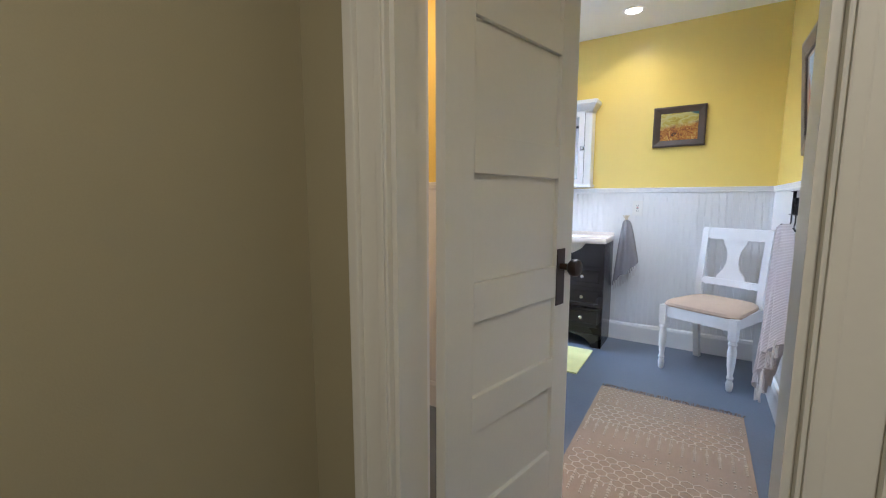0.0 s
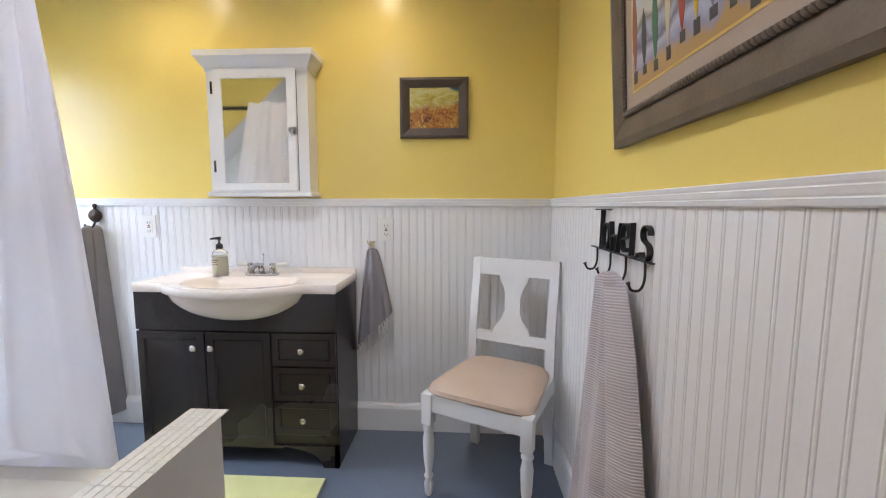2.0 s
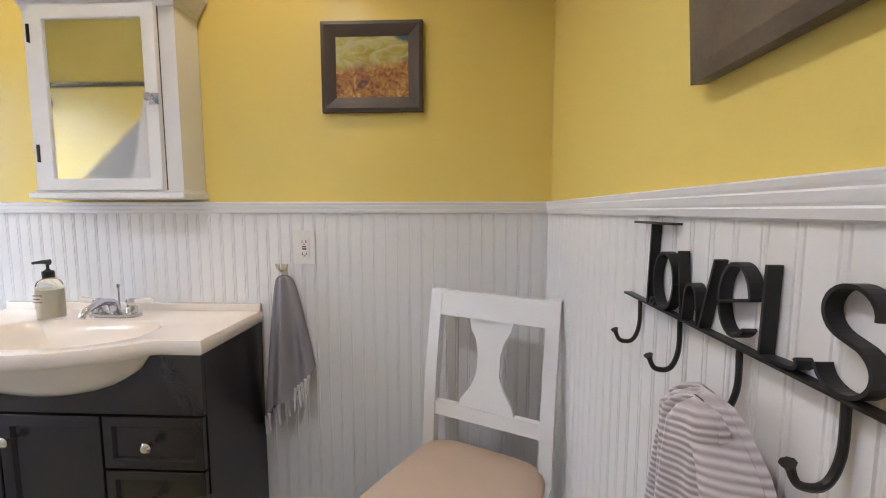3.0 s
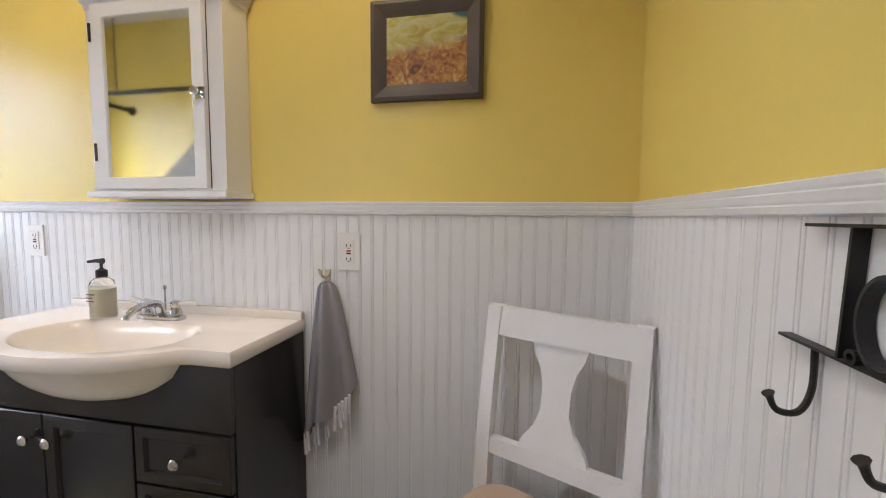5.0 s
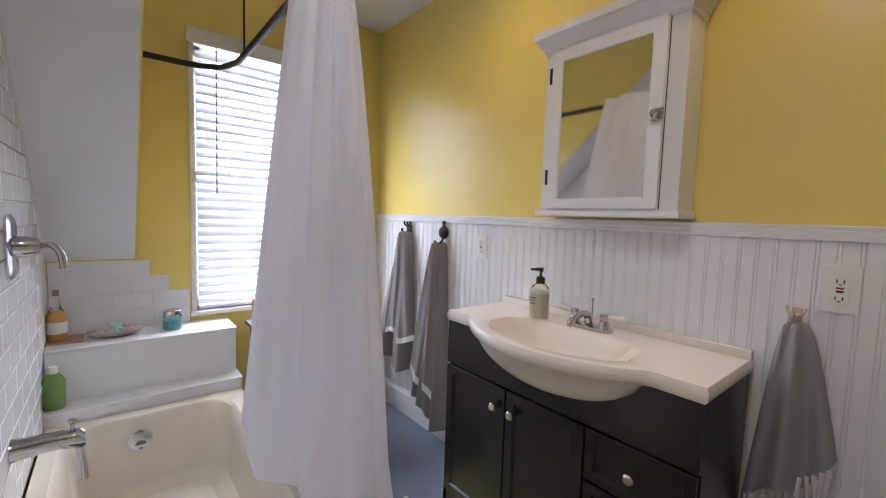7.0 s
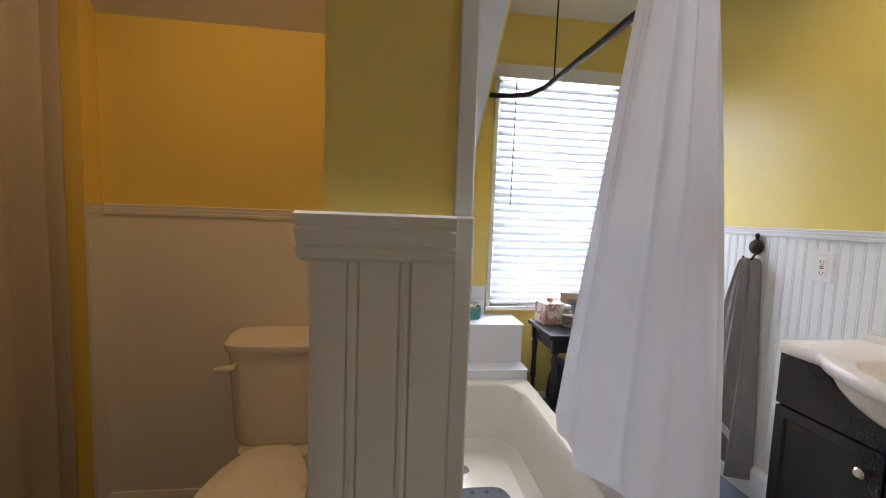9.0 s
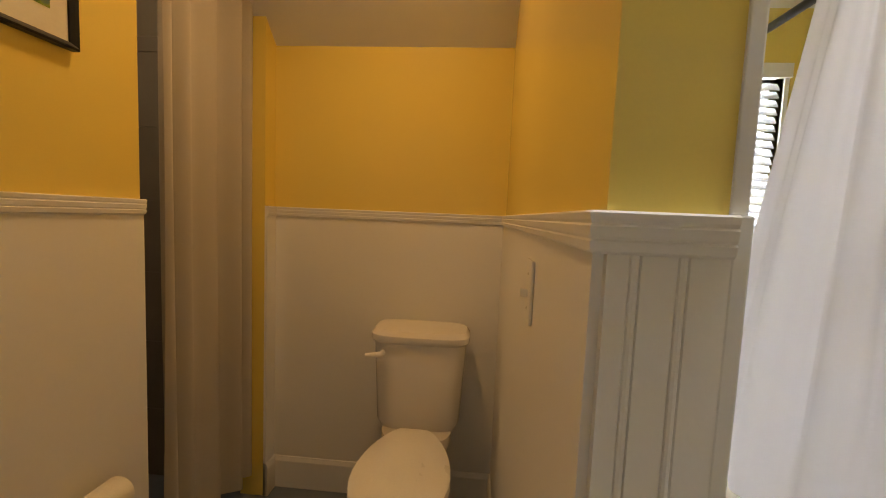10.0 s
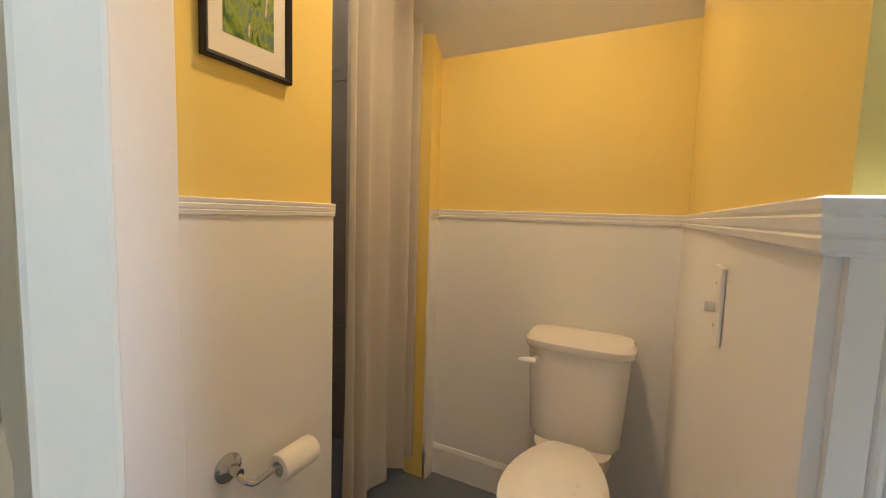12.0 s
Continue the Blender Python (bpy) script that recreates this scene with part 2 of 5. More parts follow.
def beadboard(name, x0, y0, x1, y1, z0, z1, nx, ny, mat=WHITE, pitch=0.041, bead=True, depth=0.010):
    """A board sheet along a wall from (x0, y0) to (x1, y1), proud of it along the normal (nx, ny), with beads cut in."""
    length = math.hypot(x1 - x0, y1 - y0)
    ux, uy = (x1 - x0) / length, (y1 - y0) / length
    prof = [(0.0, depth)]
    if bead:
        k = pitch * 0.6
        while k < length - 0.008:
            for du, dd in ((-0.0055, 0), (-0.0042, -0.0022), (-0.0028, 0), (0, 0.0006), (0.0028, 0), (0.0042, -0.0022), (0.0055, 0)):
                prof.append((k + du, depth + dd))
            k += pitch
    prof.append((length, depth))
    outline = [(0.0, 0.0)] + prof + [(length, 0.0)]
    bm = bmesh.new()
    rings(bm, [[(x0 + ux * u + nx * d, y0 + uy * u + ny * d, z) for u, d in outline] for z in (z0, z1)])
    return setting(name, bm, mat, "white painted beadboard wainscot", "wainscot")


def moulding(name, pts, prof, mat, label, category):
    """A profile (out, height) carried along a run of plan points with mitred corners; out is to the left of the run."""
    pts = [Vector((*p, 0)) for p in pts]
    loops = []
    for i, p in enumerate(pts):
        d0 = (p - pts[i - 1]).normalized() if i else (pts[1] - p).normalized()
        d1 = (pts[i + 1] - p).normalized() if i + 1 < len(pts) else d0
        n0, n1 = Vector((-d0.y, d0.x, 0)), Vector((-d1.y, d1.x, 0))
        n = (n0 + n1) / max(1 + n0.dot(n1), 0.2)
        loops.append([p + n * o + Vector((0, 0, h)) for o, h in prof])
    return setting(name, rings(bmesh.new(), loops), mat, label, category)


RAILP = [(0, -0.056), (0.0125, -0.056), (0.0165, -0.052), (0.018, -0.040), (0.0160, -0.037), (0.0175, -0.033), (0.019, -0.020), (0.0170, -0.017), (0.0185, -0.012), (0.0195, -0.003), (0.0165, 0), (0, 0)]
BASEP = [(0, 0), (0.020, 0), (0.020, 0.120), (0.014, 0.138), (0, 0.145)]
moulding("trim_rail", [(EAST, SOUTH), (EAST, NORTH), (WEST, NORTH)], [(o, h * 0.70 + RAIL) for o, h in RAILP], WHITE, "white moulded chair rail", "trim")
moulding("trim_rail", [(DX1 + 0.14, SOUTH), (EAST, SOUTH)], [(o, h * 0.70 + RAIL) for o, h in RAILP], WHITE, "white moulded chair rail", "trim")
moulding("trim_rail", [(-1.80, SOUTH), (ALC_W, SOUTH), (ALC_W, ALC_N), (PIL_X, ALC_N), (PIL_X, TUB_S - 0.012)][::-1], [(o, h * 0.68 + RAIL) for o, h in RAILP], WHITE, "white moulded chair rail", "trim")
moulding("trim_rail", [(-1.195, SOUTH), (-0.745, SOUTH)], [(o, h * 0.68 + RAIL) for o, h in RAILP], WHITE, "white moulded chair rail", "trim")
moulding("baseboard", [(DX1 + 0.14, SOUTH), (EAST - 0.01, SOUTH), (EAST - 0.01, NORTH - 0.01), (WEST, NORTH - 0.01), (WEST, 2.66)], BASEP, WHITE, "white painted baseboard", "baseboard")
moulding("baseboard", [(PIL_X + 0.01, TUB_S), (PIL_X + 0.01, ALC_N), (ALC_W, ALC_N), (ALC_W, SOUTH), (-1.80, SOUTH)], BASEP, WHITE, "white painted baseboard", "baseboard")
beadboard("wainscot_north", EAST, NORTH, WEST, NORTH, 0, RAIL - 0.034, 0, -1)
beadboard("wainscot_east", EAST, SOUTH, EAST, NORTH - 0.01, 0, RAIL - 0.034, -1, 0)
beadboard("wainscot_pillar", PIL_X, ALC_N, PIL_X, TUB_S - 0.012, 0, RAIL - 0.036, 1, 0)
beadboard("wainscot_toilet", ALC_W + 0.01, ALC_N, PIL_X, ALC_N, 0, RAIL - 0.036, 0, -1, bead=False)
beadboard("wainscot_toilet", ALC_W, SOUTH, ALC_W, ALC_N, 0, RAIL - 0.036, 1, 0, bead=False)
beadboard("wainscot_toilet", ALC_W + 0.01, SOUTH, -1.80, SOUTH, 0, RAIL - 0.036, 0, 1, bead=False)
beadboard("wainscot_south", -1.195, SOUTH, -0.745, SOUTH, 0, RAIL - 0.036, 0, 1, bead=False)

# ---- the entrance door ----
def door_casing(name, x0, x1, y, ny):
    bm = bmesh.new()
    for side, s in ((x0, -1), (x1, 1)):
        a, b = sorted((side, side + s * 0.100))
        box(bm, a, b, y, y + ny * 0.018, 0, DTOP, 0.003)
        a, b = sorted((side + s * 0.006, side + s * 0.026))
        box(bm, a, b, y + ny * 0.018, y + ny * 0.025, 0, DTOP, 0.003)
        a, b = sorted((side + s * 0.074, side + s * 0.104))
        box(bm, a, b, y + ny * 0.017, y + ny * 0.034, 0, DTOP, 0.005)
    box(bm, x0 - 0.13, x1 + 0.13, y, y + ny * 0.024, DTOP, DTOP + 0.13, 0.003)
    box(bm, x0 - 0.145, x1 + 0.145, y, y + ny * 0.040, DTOP + 0.13, DTOP + 0.155, 0.005)
    return setting(name, bm, DOORW, "cream painted door casing", "door frame")
door_casing("trim_door_hall", DX0, DX1, SY, -1)
def room_casing():
    """A ribbed bead beside the opening and a flat board outside it."""
    bm = bmesh.new()
    box(bm, DX0 - 0.045, DX0 - 0.002, SOUTH, SOUTH + 0.014, 0, DTOP, 0.002)
    for k, (x, w, y) in enumerate(((-0.570, 0.022, 0.022), (-0.592, 0.028, 0.034), (-0.620, 0.014, 0.026))):
        box(bm, x - w, x, SOUTH, SOUTH + y, 0, DTOP, 0.006)
    box(bm, -0.745, -0.634, SOUTH, SOUTH + 0.020, 0, DTOP, 0.003)
    box(bm, DX1 + 0.002, DX1 + 0.115, SOUTH, SOUTH + 0.020, 0, DTOP, 0.003)
    box(bm, -0.76, DX1 + 0.13, SOUTH, SOUTH + 0.024, DTOP, DTOP + 0.13, 0.003)
    box(bm, -0.775, DX1 + 0.145, SOUTH, SOUTH + 0.040, DTOP + 0.13, DTOP + 0.155, 0.005)
    return bm
setting("trim_door_room", room_casing(), WHITE, "white painted door casing with a ribbed edge", "door frame")
setting("door_frame", boxes((DX0 - 0.02, DX0, SY, SOUTH, 0, DTOP), (DX1, DX1 + 0.02, SY, SOUTH, 0, DTOP), (DX0 - 0.02, DX1 + 0.02, SY, SOUTH, DTOP, DTOP + 0.02), (DX0, DX0 + 0.012, SY, SY + 0.075, 0, DTOP), (DX1 - 0.012, DX1, SY, SY + 0.075, 0, DTOP)), DOORW, "cream painted door frame", "door frame")
DW, DT = 0.625, 0.034
door = setting("door_1", boxes((0.02, DW - 0.02, -DT / 2 + 0.013, DT / 2 - 0.013, 0.02, DTOP - 0.02)), DOORW, "open cream painted wooden door with five panels", "door")
def door_frame_bars():
    bm = bmesh.new()
    st = 0.105
    box(bm, 0, st, -DT / 2, DT / 2, 0.008, DTOP - 0.006, 0.003)
    box(bm, DW - st, DW, -DT / 2, DT / 2, 0.008, DTOP - 0.006, 0.003)
    for z0, z1 in ((0.008, 0.25), (0.49, 0.595), (0.805, 0.912), (1.197, 1.298), (1.577, 1.678), (1.93, DTOP - 0.006)):
        box(bm, st, DW - st, -DT / 2, DT / 2, z0, z1, 0.003)
    return bm
part("door_rails", door_frame_bars(), DOORW, door)
def knob(side):
    m = pose(DW - 0.075, side * DT / 2, 0.908, -90 * side, 0, 0)
    return lathe(bmesh.new(), [(0.011, 0), (0.011, 0.030), (0.018, 0.033), (0.027, 0.042), (0.030, 0.054), (0.026, 0.066), (0.012, 0.072)], m, 20)
for side in (-1, 1):
    y0, y1 = sorted((side * DT / 2, side * (DT / 2 + 0.003)))
    part("door_plate", boxes((DW - 0.101, DW - 0.050, y0, y1, 0.775, 0.967), bevel=0.001), BRONZE, door, "dark bronze door plate")
    part("door_knob", knob(side), BRONZE, door, "dark bronze round door knob", True)
door.matrix_world = pose(DX0 + 0.037, SOUTH + 0.005, 0, 0, 0, 77.2)

# ---- window and blind ----
win = setting("window_1", boxes((WEST - 0.16, WEST - 0.11, W0, W0 + 0.045, WZ0, WZ1), (WEST - 0.16, WEST - 0.11, W1 - 0.045, W1, WZ0, WZ1), (WEST - 0.16, WEST - 0.11, W0, W1, WZ1 - 0.05, WZ1), (WEST - 0.16, WEST - 0.11, W0, W1, WZ0, WZ0 + 0.06), (WEST - 0.15, WEST - 0.11, W0, W1, 1.36, 1.41)), WHITE, "white sash window behind a closed blind", "window")
part("window_pane", boxes((WEST - 0.137, WEST - 0.133, W0 + 0.045, W1 - 0.045, WZ0 + 0.06, 1.36), (WEST - 0.137, WEST - 0.133, W0 + 0.045, W1 - 0.045, 1.41, WZ1 - 0.05)), glassy("window_glass", (0.95, 0.97, 0.97)), win).visible_shadow = False
part("window_frame", boxes((WEST - 0.11, WEST + 0.012, W0 - 0.022, W0, WZ0, WZ1), (WEST - 0.11, WEST + 0.012, W1, W1 + 0.022, WZ0, WZ1), (WEST, WEST + 0.022, W0 - 0.03, W1 + 0.03, WZ1 - 0.03, WZ1 + 0.045)), WHITE, win)
part("window_sill", boxes((WEST - 0.11, WEST + 0.03, W0 - 0.03, W1 + 0.03, WZ0 - 0.022, WZ0)), WHITE, win)
blind = thing("window_blind", pose(WEST - 0.02, (W0 + W1) / 2, WZ0), "white slatted window blind, lowered and nearly closed", "blind", "")
BWID = W1 - W0 - 0.02
part("headrail", boxes((-0.03, 0.03, -BWID / 2, BWID / 2, 1.345, 1.395), bevel=0.003), WHITE, blind)
part("bottom_rail", boxes((-0.022, 0.022, -BWID / 2, BWID / 2, 0.006, 0.024), bevel=0.003), BLIND, blind)
def slat_data():
    bm = bmesh.new()
    rings(bm, [[Vector((c * 0.025 * math.cos(radians(TILT_SLAT)), y, c * 0.025 * math.sin(radians(TILT_SLAT)) + 0.0025 * (1 - c * c) + dz)) for c, dz in ((-1, 0), (0, 0), (1, 0), (1, 0.0022), (0, 0.0022), (-1, 0.0022))] for y in (-BWID / 2, BWID / 2)])
    return to_data("slat", bm, BLIND)
TILT_SLAT = -58
sd = slat_data()
for i in range(29):
    s = new("slat", sd)
    s.parent, s.location = blind, (0, 0, 0.050 + i * 0.0445)
for y in (-0.26, 0.0, 0.26):
    part("ladder_cord", tube(bmesh.new(), [(0.028, y, 0.02), (0.028, y, 1.35)], 0.0012, 6), WHITE, blind)
part("tilt_wand", tube(bmesh.new(), [(0.036, -BWID / 2 + 0.09, 1.36), (0.038, -BWID / 2 + 0.085, 0.60)], 0.0035, 8), GREYTOWEL, blind, "grey tilt wand")

# ---- tub, knee wall and ledges ----
TX0, TX1, TY1, TRIM = -2.29, -0.805, 2.645, 0.375
setting("wall_knee", boxes((TX1 + 0.005, -0.705, TUB_S - 0.012, 2.632, 0, 0.563)), WHITE, "white low wall at the foot of the bathtub", "wall")
setting("baseboard", boxes((-0.705, -0.690, TUB_S, 2.648, 0, 0.14), (-0.80, -0.7052, 2.633, 2.648, 0, 0.14), bevel=0.003), WHITE, "white painted baseboard", "baseboard")
setting("ledge_upper", boxes((WEST, -2.40, TUB_S, TY1, 0, 0.628), bevel=0.004), TILE, "white tiled upper ledge behind the bathtub", "ledge")
setting("ledge_lower", boxes((-2.40, TX0, TUB_S, TY1, 0, 0.415), bevel=0.004), TILE, "white tiled lower ledge behind the bathtub", "ledge")
def rrect(x0, x1, y0, y1, r, z, n=6):
    out = []
    for cx, cy, a0 in ((x1 - r, y1 - r, 0), (x0 + r, y1 - r, 90), (x0 + r, y0 + r, 180), (x1 - r, y0 + r, 270)):
        for k in range(n + 1):
            a = radians(a0 + 90 * k / n)
            out.append((cx + r * math.cos(a), cy + r * math.sin(a), z))
    return out
tub = thing("bathtub", pose(0, 0, 0), "cream enamelled built-in bathtub, empty", "bathtub")
tb = bmesh.new()
a, b, c, d = TX0 + 0.002, TX1 - 0.002, TUB_S + 0.004, TY1
rings(tb, [rrect(a, b, c, d, 0.006, 0.0), rrect(a, b, c, d, 0.006, TRIM - 0.012), rrect(a + 0.005, b - 0.005, c + 0.005, d - 0.005, 0.01, TRIM),
           rrect(a + 0.06, b - 0.06, c + 0.05, d - 0.065, 0.12, TRIM), rrect(a + 0.068, b - 0.068, c + 0.06, d - 0.075, 0.12, TRIM - 0.01),
           rrect(a + 0.085, b - 0.10, c + 0.075, d - 0.09, 0.13, TRIM - 0.12), rrect(a + 0.105, b - 0.18, c + 0.095, d - 0.11, 0.14, 0.12), rrect(a + 0.16, b - 0.25, c + 0.15, d - 0.165, 0.10, 0.075)], cap=(False, True))
part("tub_body", tb, ENAMEL, tub, smooth=True)
part("overflow_plate", lathe(bmesh.new(), [(0.040, 0), (0.040, 0.006), (0.032, 0.010), (0.0, 0.011)], pose(-2.200, 2.250, 0.282, 0, 84, 0), 24), CHROME, tub, "chrome overflow plate", True)
part("drain", lathe(bmesh.new(), [(0.030, 0), (0.030, 0.003), (0.020, 0.004), (0.016, 0.001), (0, 0.001)], pose(-2.0, 2.26, 0.076), 24), CHROME, tub, "chrome drain", True)

# ---- vanity ----
van = thing("vanity", pose(-1.000, NORTH - 0.012, 0), "dark espresso bathroom vanity with two doors and three drawers", "vanity")
# local: x across (-0.46..0.46), y 0 at the wall and negative into the room
VF = -0.325
part("cabinet_body", boxes((-0.437, 0.437, VF, -0.002, 0.10, 0.66)), ESPRESSO, van)
for s in (-1, 1):
    x0, x1 = sorted((s * 0.437, s * 0.455))
    part("side_panel", boxes((x0, x1, VF, -0.002, 0.10, 0.80)), ESPRESSO, van)
    bm = bmesh.new()
    prism(bm, [(s * 0.455, 0), (s * 0.385, 0), (s * 0.375, 0.03), (s * 0.34, 0.065), (s * 0.28, 0.085), (s * 0.20, 0.10), (s * 0.455, 0.10)], pose(0, VF, 0, 90, 0, 0), 0.018)
    part("foot", bm, ESPRESSO, van)
    part("side_foot", boxes((x0, x1, VF + 0.0181 - 0.0361, -0.002, 0, 0.10)), ESPRESSO, van)
part("plinth", boxes((-0.20, 0.20, VF - 0.018, VF, 0.088, 0.10)), ESPRESSO, van)
def panel_front(x0, x1, z0, z1, frame=0.035):
    def r(o, y):
        return [(x0 + o, y, z0 + o), (x1 - o, y, z0 + o), (x1 - o, y, z1 - o), (x0 + o, y, z1 - o)]
    return rings(bmesh.new(), [r(0, VF - 0.002), r(0, VF - 0.019), r(0.0015, VF - 0.0205), r(frame - 0.002, VF - 0.0205), r(frame, VF - 0.019), r(frame + 0.004, VF - 0.0125)])
def vknob(x, z):
    return lathe(bmesh.new(), [(0.006, 0), (0.005, 0.012), (0.013, 0.018), (0.015, 0.023), (0.010, 0.028), (0, 0.029)], pose(x, VF - 0.020, z, 90, 0, 0), 16)
for x0, x1, kx in ((-0.452, -0.141, -0.181), (-0.135, 0.160, -0.101)):
    p = part("cabinet_door", panel_front(x0, x1, 0.10, 0.625), ESPRESSO, van)
    part("knob", vknob(kx + 0.0, 0.555), NICKEL, p, "round nickel knob", True)
for z0, z1 in ((0.475, 0.625), (0.315, 0.468), (0.155, 0.308)):
    p = part("drawer", panel_front(0.167, 0.452, z0, z1, 0.028), ESPRESSO, van)
    part("knob", vknob(0.305, (z0 + z1) / 2), NICKEL, p, "round nickel knob", True)
def apron():
    bm = bmesh.new()
    top, n = [], 24
    pts = [(-0.455, 0.632), (0.455, 0.632), (0.455, 0.802), (0.316, 0.802)]
    for k in range(n + 1):
        u = 0.315 - 0.63 * k / n
        pts.append((u, 0.802 - 0.110 * math.sqrt(max(0, 1 - (u / 0.315) ** 2)) ** 1.15))
    pts.append((-0.455, 0.802))
    prism(bm, [(x, z) for x, z in pts], pose(0, VF - 0.002, 0, 90, 0, 0), 0.014)
    return bm
part("apron", apron(), ESPRESSO, van)
def counter():
    """The top with a basin whose front bows out."""
    n, bm = 48, bmesh.new()
    def front(x):
        t = max(0.0, math.cos(math.pi * x / 0.66)) if abs(x) < 0.33 else 0.0
        return VF - 0.020 - 0.135 * min(1, t * 1.0) ** 0.75
    edge = [(-0.462, -0.001)] + [(-0.462, -0.17)] + [(-0.462 + 0.924 * k / n, front(-0.462 + 0.924 * k / n)) for k in range(n + 1)] + [(0.462, -0.17), (0.462, -0.001)]
    cx, cy = 0.0, -0.262
    def ring(scale, z, rx=None, ry=None):
        out = []
        for x, y in edge:
            if rx is None:
                out.append((x * scale, -0.001 + (y + 0.001) * scale, z))
            else:
                a = math.atan2((y - cy) / ry, (x - cx) / rx)
                out.append((cx + rx * math.cos(a), cy + ry * math.sin(a), z))
        return out
    rings(bm, [ring(0.985, 0.802), ring(1, 0.812), ring(1, 0.832), ring(0.988, 0.842), ring(0, 0.842, 0.275, 0.172), ring(0, 0.838, 0.265, 0.163), ring(0, 0.80, 0.235, 0.14), ring(0, 0.76, 0.18, 0.105), ring(0, 0.735, 0.10, 0.06), ring(0, 0.730, 0.03, 0.03)], cap=(False, True))
    box(bm, -0.46, 0.46, -0.020, -0.001, 0.840, 0.868, 0.004)
    return bm
part("countertop", counter(), MARBLE, van, "cream cultured marble top with a basin", True)
def bowl():
    bm, n = bmesh.new(), 36
    loops = []
    for k in range(9):
        t = k / 8
        w, d, z = 0.315 * math.cos(t * 1.55), 0.118 * math.cos(t * 1.55) ** 0.8, 0.812 - 0.136 * math.sin(t * 1.57)
        loops.append([(w * math.cos(a), VF + 0.02 - (d * math.sin(a)) - 0.0, z) for a in (math.pi * i / n for i in range(n + 1))])
    rings(bm, loops, close=False)
    return bm
part("basin_underside", bowl(), MARBLE, van, "rounded underside of the basin", True)

# ---- medicine cabinet ----
cab = thing("medicine_cabinet", pose(-0.966, NORTH - 0.002, 1.228), "white wooden medicine cabinet with a mirrored door", "cabinet")
part("cabinet_body", boxes((-0.250, 0.238, -0.112, 0, 0.022, 0.60)), WHITE, cab)
part("bottom_shelf", boxes((-0.262, 0.250, -0.132, 0, 0, 0.020), (-0.255, 0.243, -0.124, 0, 0.0202, 0.027), bevel=0.005), WHITE, cab)
def crown():
    bm = bmesh.new()
    loops = [[(-0.250 - o, -0.112 - o, z - 0.018), (0.238 + o, -0.112 - o, z - 0.018), (0.238 + o, 0, z - 0.018), (-0.250 - o, 0, z - 0.018)] for o, z in ((0.003, 0.604), (0.006, 0.618), (0.010, 0.622), (0.016, 0.632), (0.034, 0.660), (0.040, 0.664), (0.040, 0.690))]
    return rings(bm, loops)
part("crown", crown(), WHITE, cab)
# black sheet whose colour gives the shade in the gap round the door
part("door_gap_shade", boxes((-0.2155, 0.1865, -0.1132, -0.112, 0.024, 0.592)), BLACK, cab, "black sheet for the shade in the gap round the door")
cdoor = part("cabinet_door", rings(bmesh.new(), [[(-0.0145 + sx * (0.1985 - 0.041 * o), y, (0.027 + 0.036 * o) if sz < 0 else (0.589 - 0.040 * o)) for sx, sz in ((-1, -1), (1, -1), (1, 1), (-1, 1))] for o, y in ((1, -0.1134), (0, -0.1134), (0, -0.1285), (0.03, -0.130), (0.97, -0.130), (1, -0.128), (1, -0.1134))], cap=(False, False)), WHITE, cab)
part("mirror", boxes((-0.172, 0.143, -0.124, -0.1136, 0.063, 0.549)), MIRROR, cdoor, "mirror glass")
for z in (0.115, 0.480):
    part("hinge", boxes((-0.222, -0.212, -0.132, -0.113, z, z + 0.055), bevel=0.001), BRONZE, cdoor, "dark metal hinge")
part("knob_plate", boxes((0.155, 0.189, -0.1335, -0.130, 0.288, 0.324), bevel=0.001), CHROME, cdoor, "square chrome knob plate")
part("knob", rings(bmesh.new(), [[(0.172 + r * math.cos(a), y, 0.306 + r * math.sin(a)) for a in (2 * math.pi * k / 8 for k in range(8))] for r, y in ((0.006, -0.1335), (0.005, -0.145), (0.012, -0.150), (0.013, -0.158), (0.008, -0.164))]), CHROME, cdoor, "faceted clear and chrome knob")

# ---- toilet ----
wc = thing("toilet", pose(ALC_W + 0.012, 1.540, 0), "white ceramic toilet with a closed lid", "toilet")
wc.scale = (1.0, 0.88, 1.0)
def srect(cx, rx, ry, z, e=3.0, n=28, dy=0.0):
    out = []
    for k in range(n):
        a = 2 * math.pi * k / n
        c, s = math.cos(a), math.sin(a)
        out.append((cx + rx * math.copysign(abs(c) ** (2 / e), c), dy + ry * math.copysign(abs(s) ** (2 / e), s), z))
    return out
part("tank", rings(bmesh.new(), [srect(0.105, 0.080, 0.165, 0.405, 4), srect(0.105, 0.088, 0.180, 0.43, 4), srect(0.105, 0.095, 0.198, 0.735, 4)]), CERAMIC, wc, smooth=True)
part("tank_lid", rings(bmesh.new(), [srect(0.108, 0.098, 0.205, 0.736, 4), srect(0.108, 0.104, 0.212, 0.745, 4), srect(0.108, 0.104, 0.212, 0.765, 4), srect(0.108, 0.090, 0.198, 0.782, 4)]), CERAMIC, wc, smooth=True)
def egg(scale, z, x0=0.21, length=0.47, w=0.185):
    out = []
    for k in range(32):
        a = 2 * math.pi * k / 32
        c, s = math.cos(a), math.sin(a)
        wy = w * (0.90 + 0.17 * c)
        c = max(c, -0.93)
        out.append((x0 + length / 2 + scale * length / 2 * c, scale * wy * math.copysign(abs(s) ** 0.9, s), z))
    return out
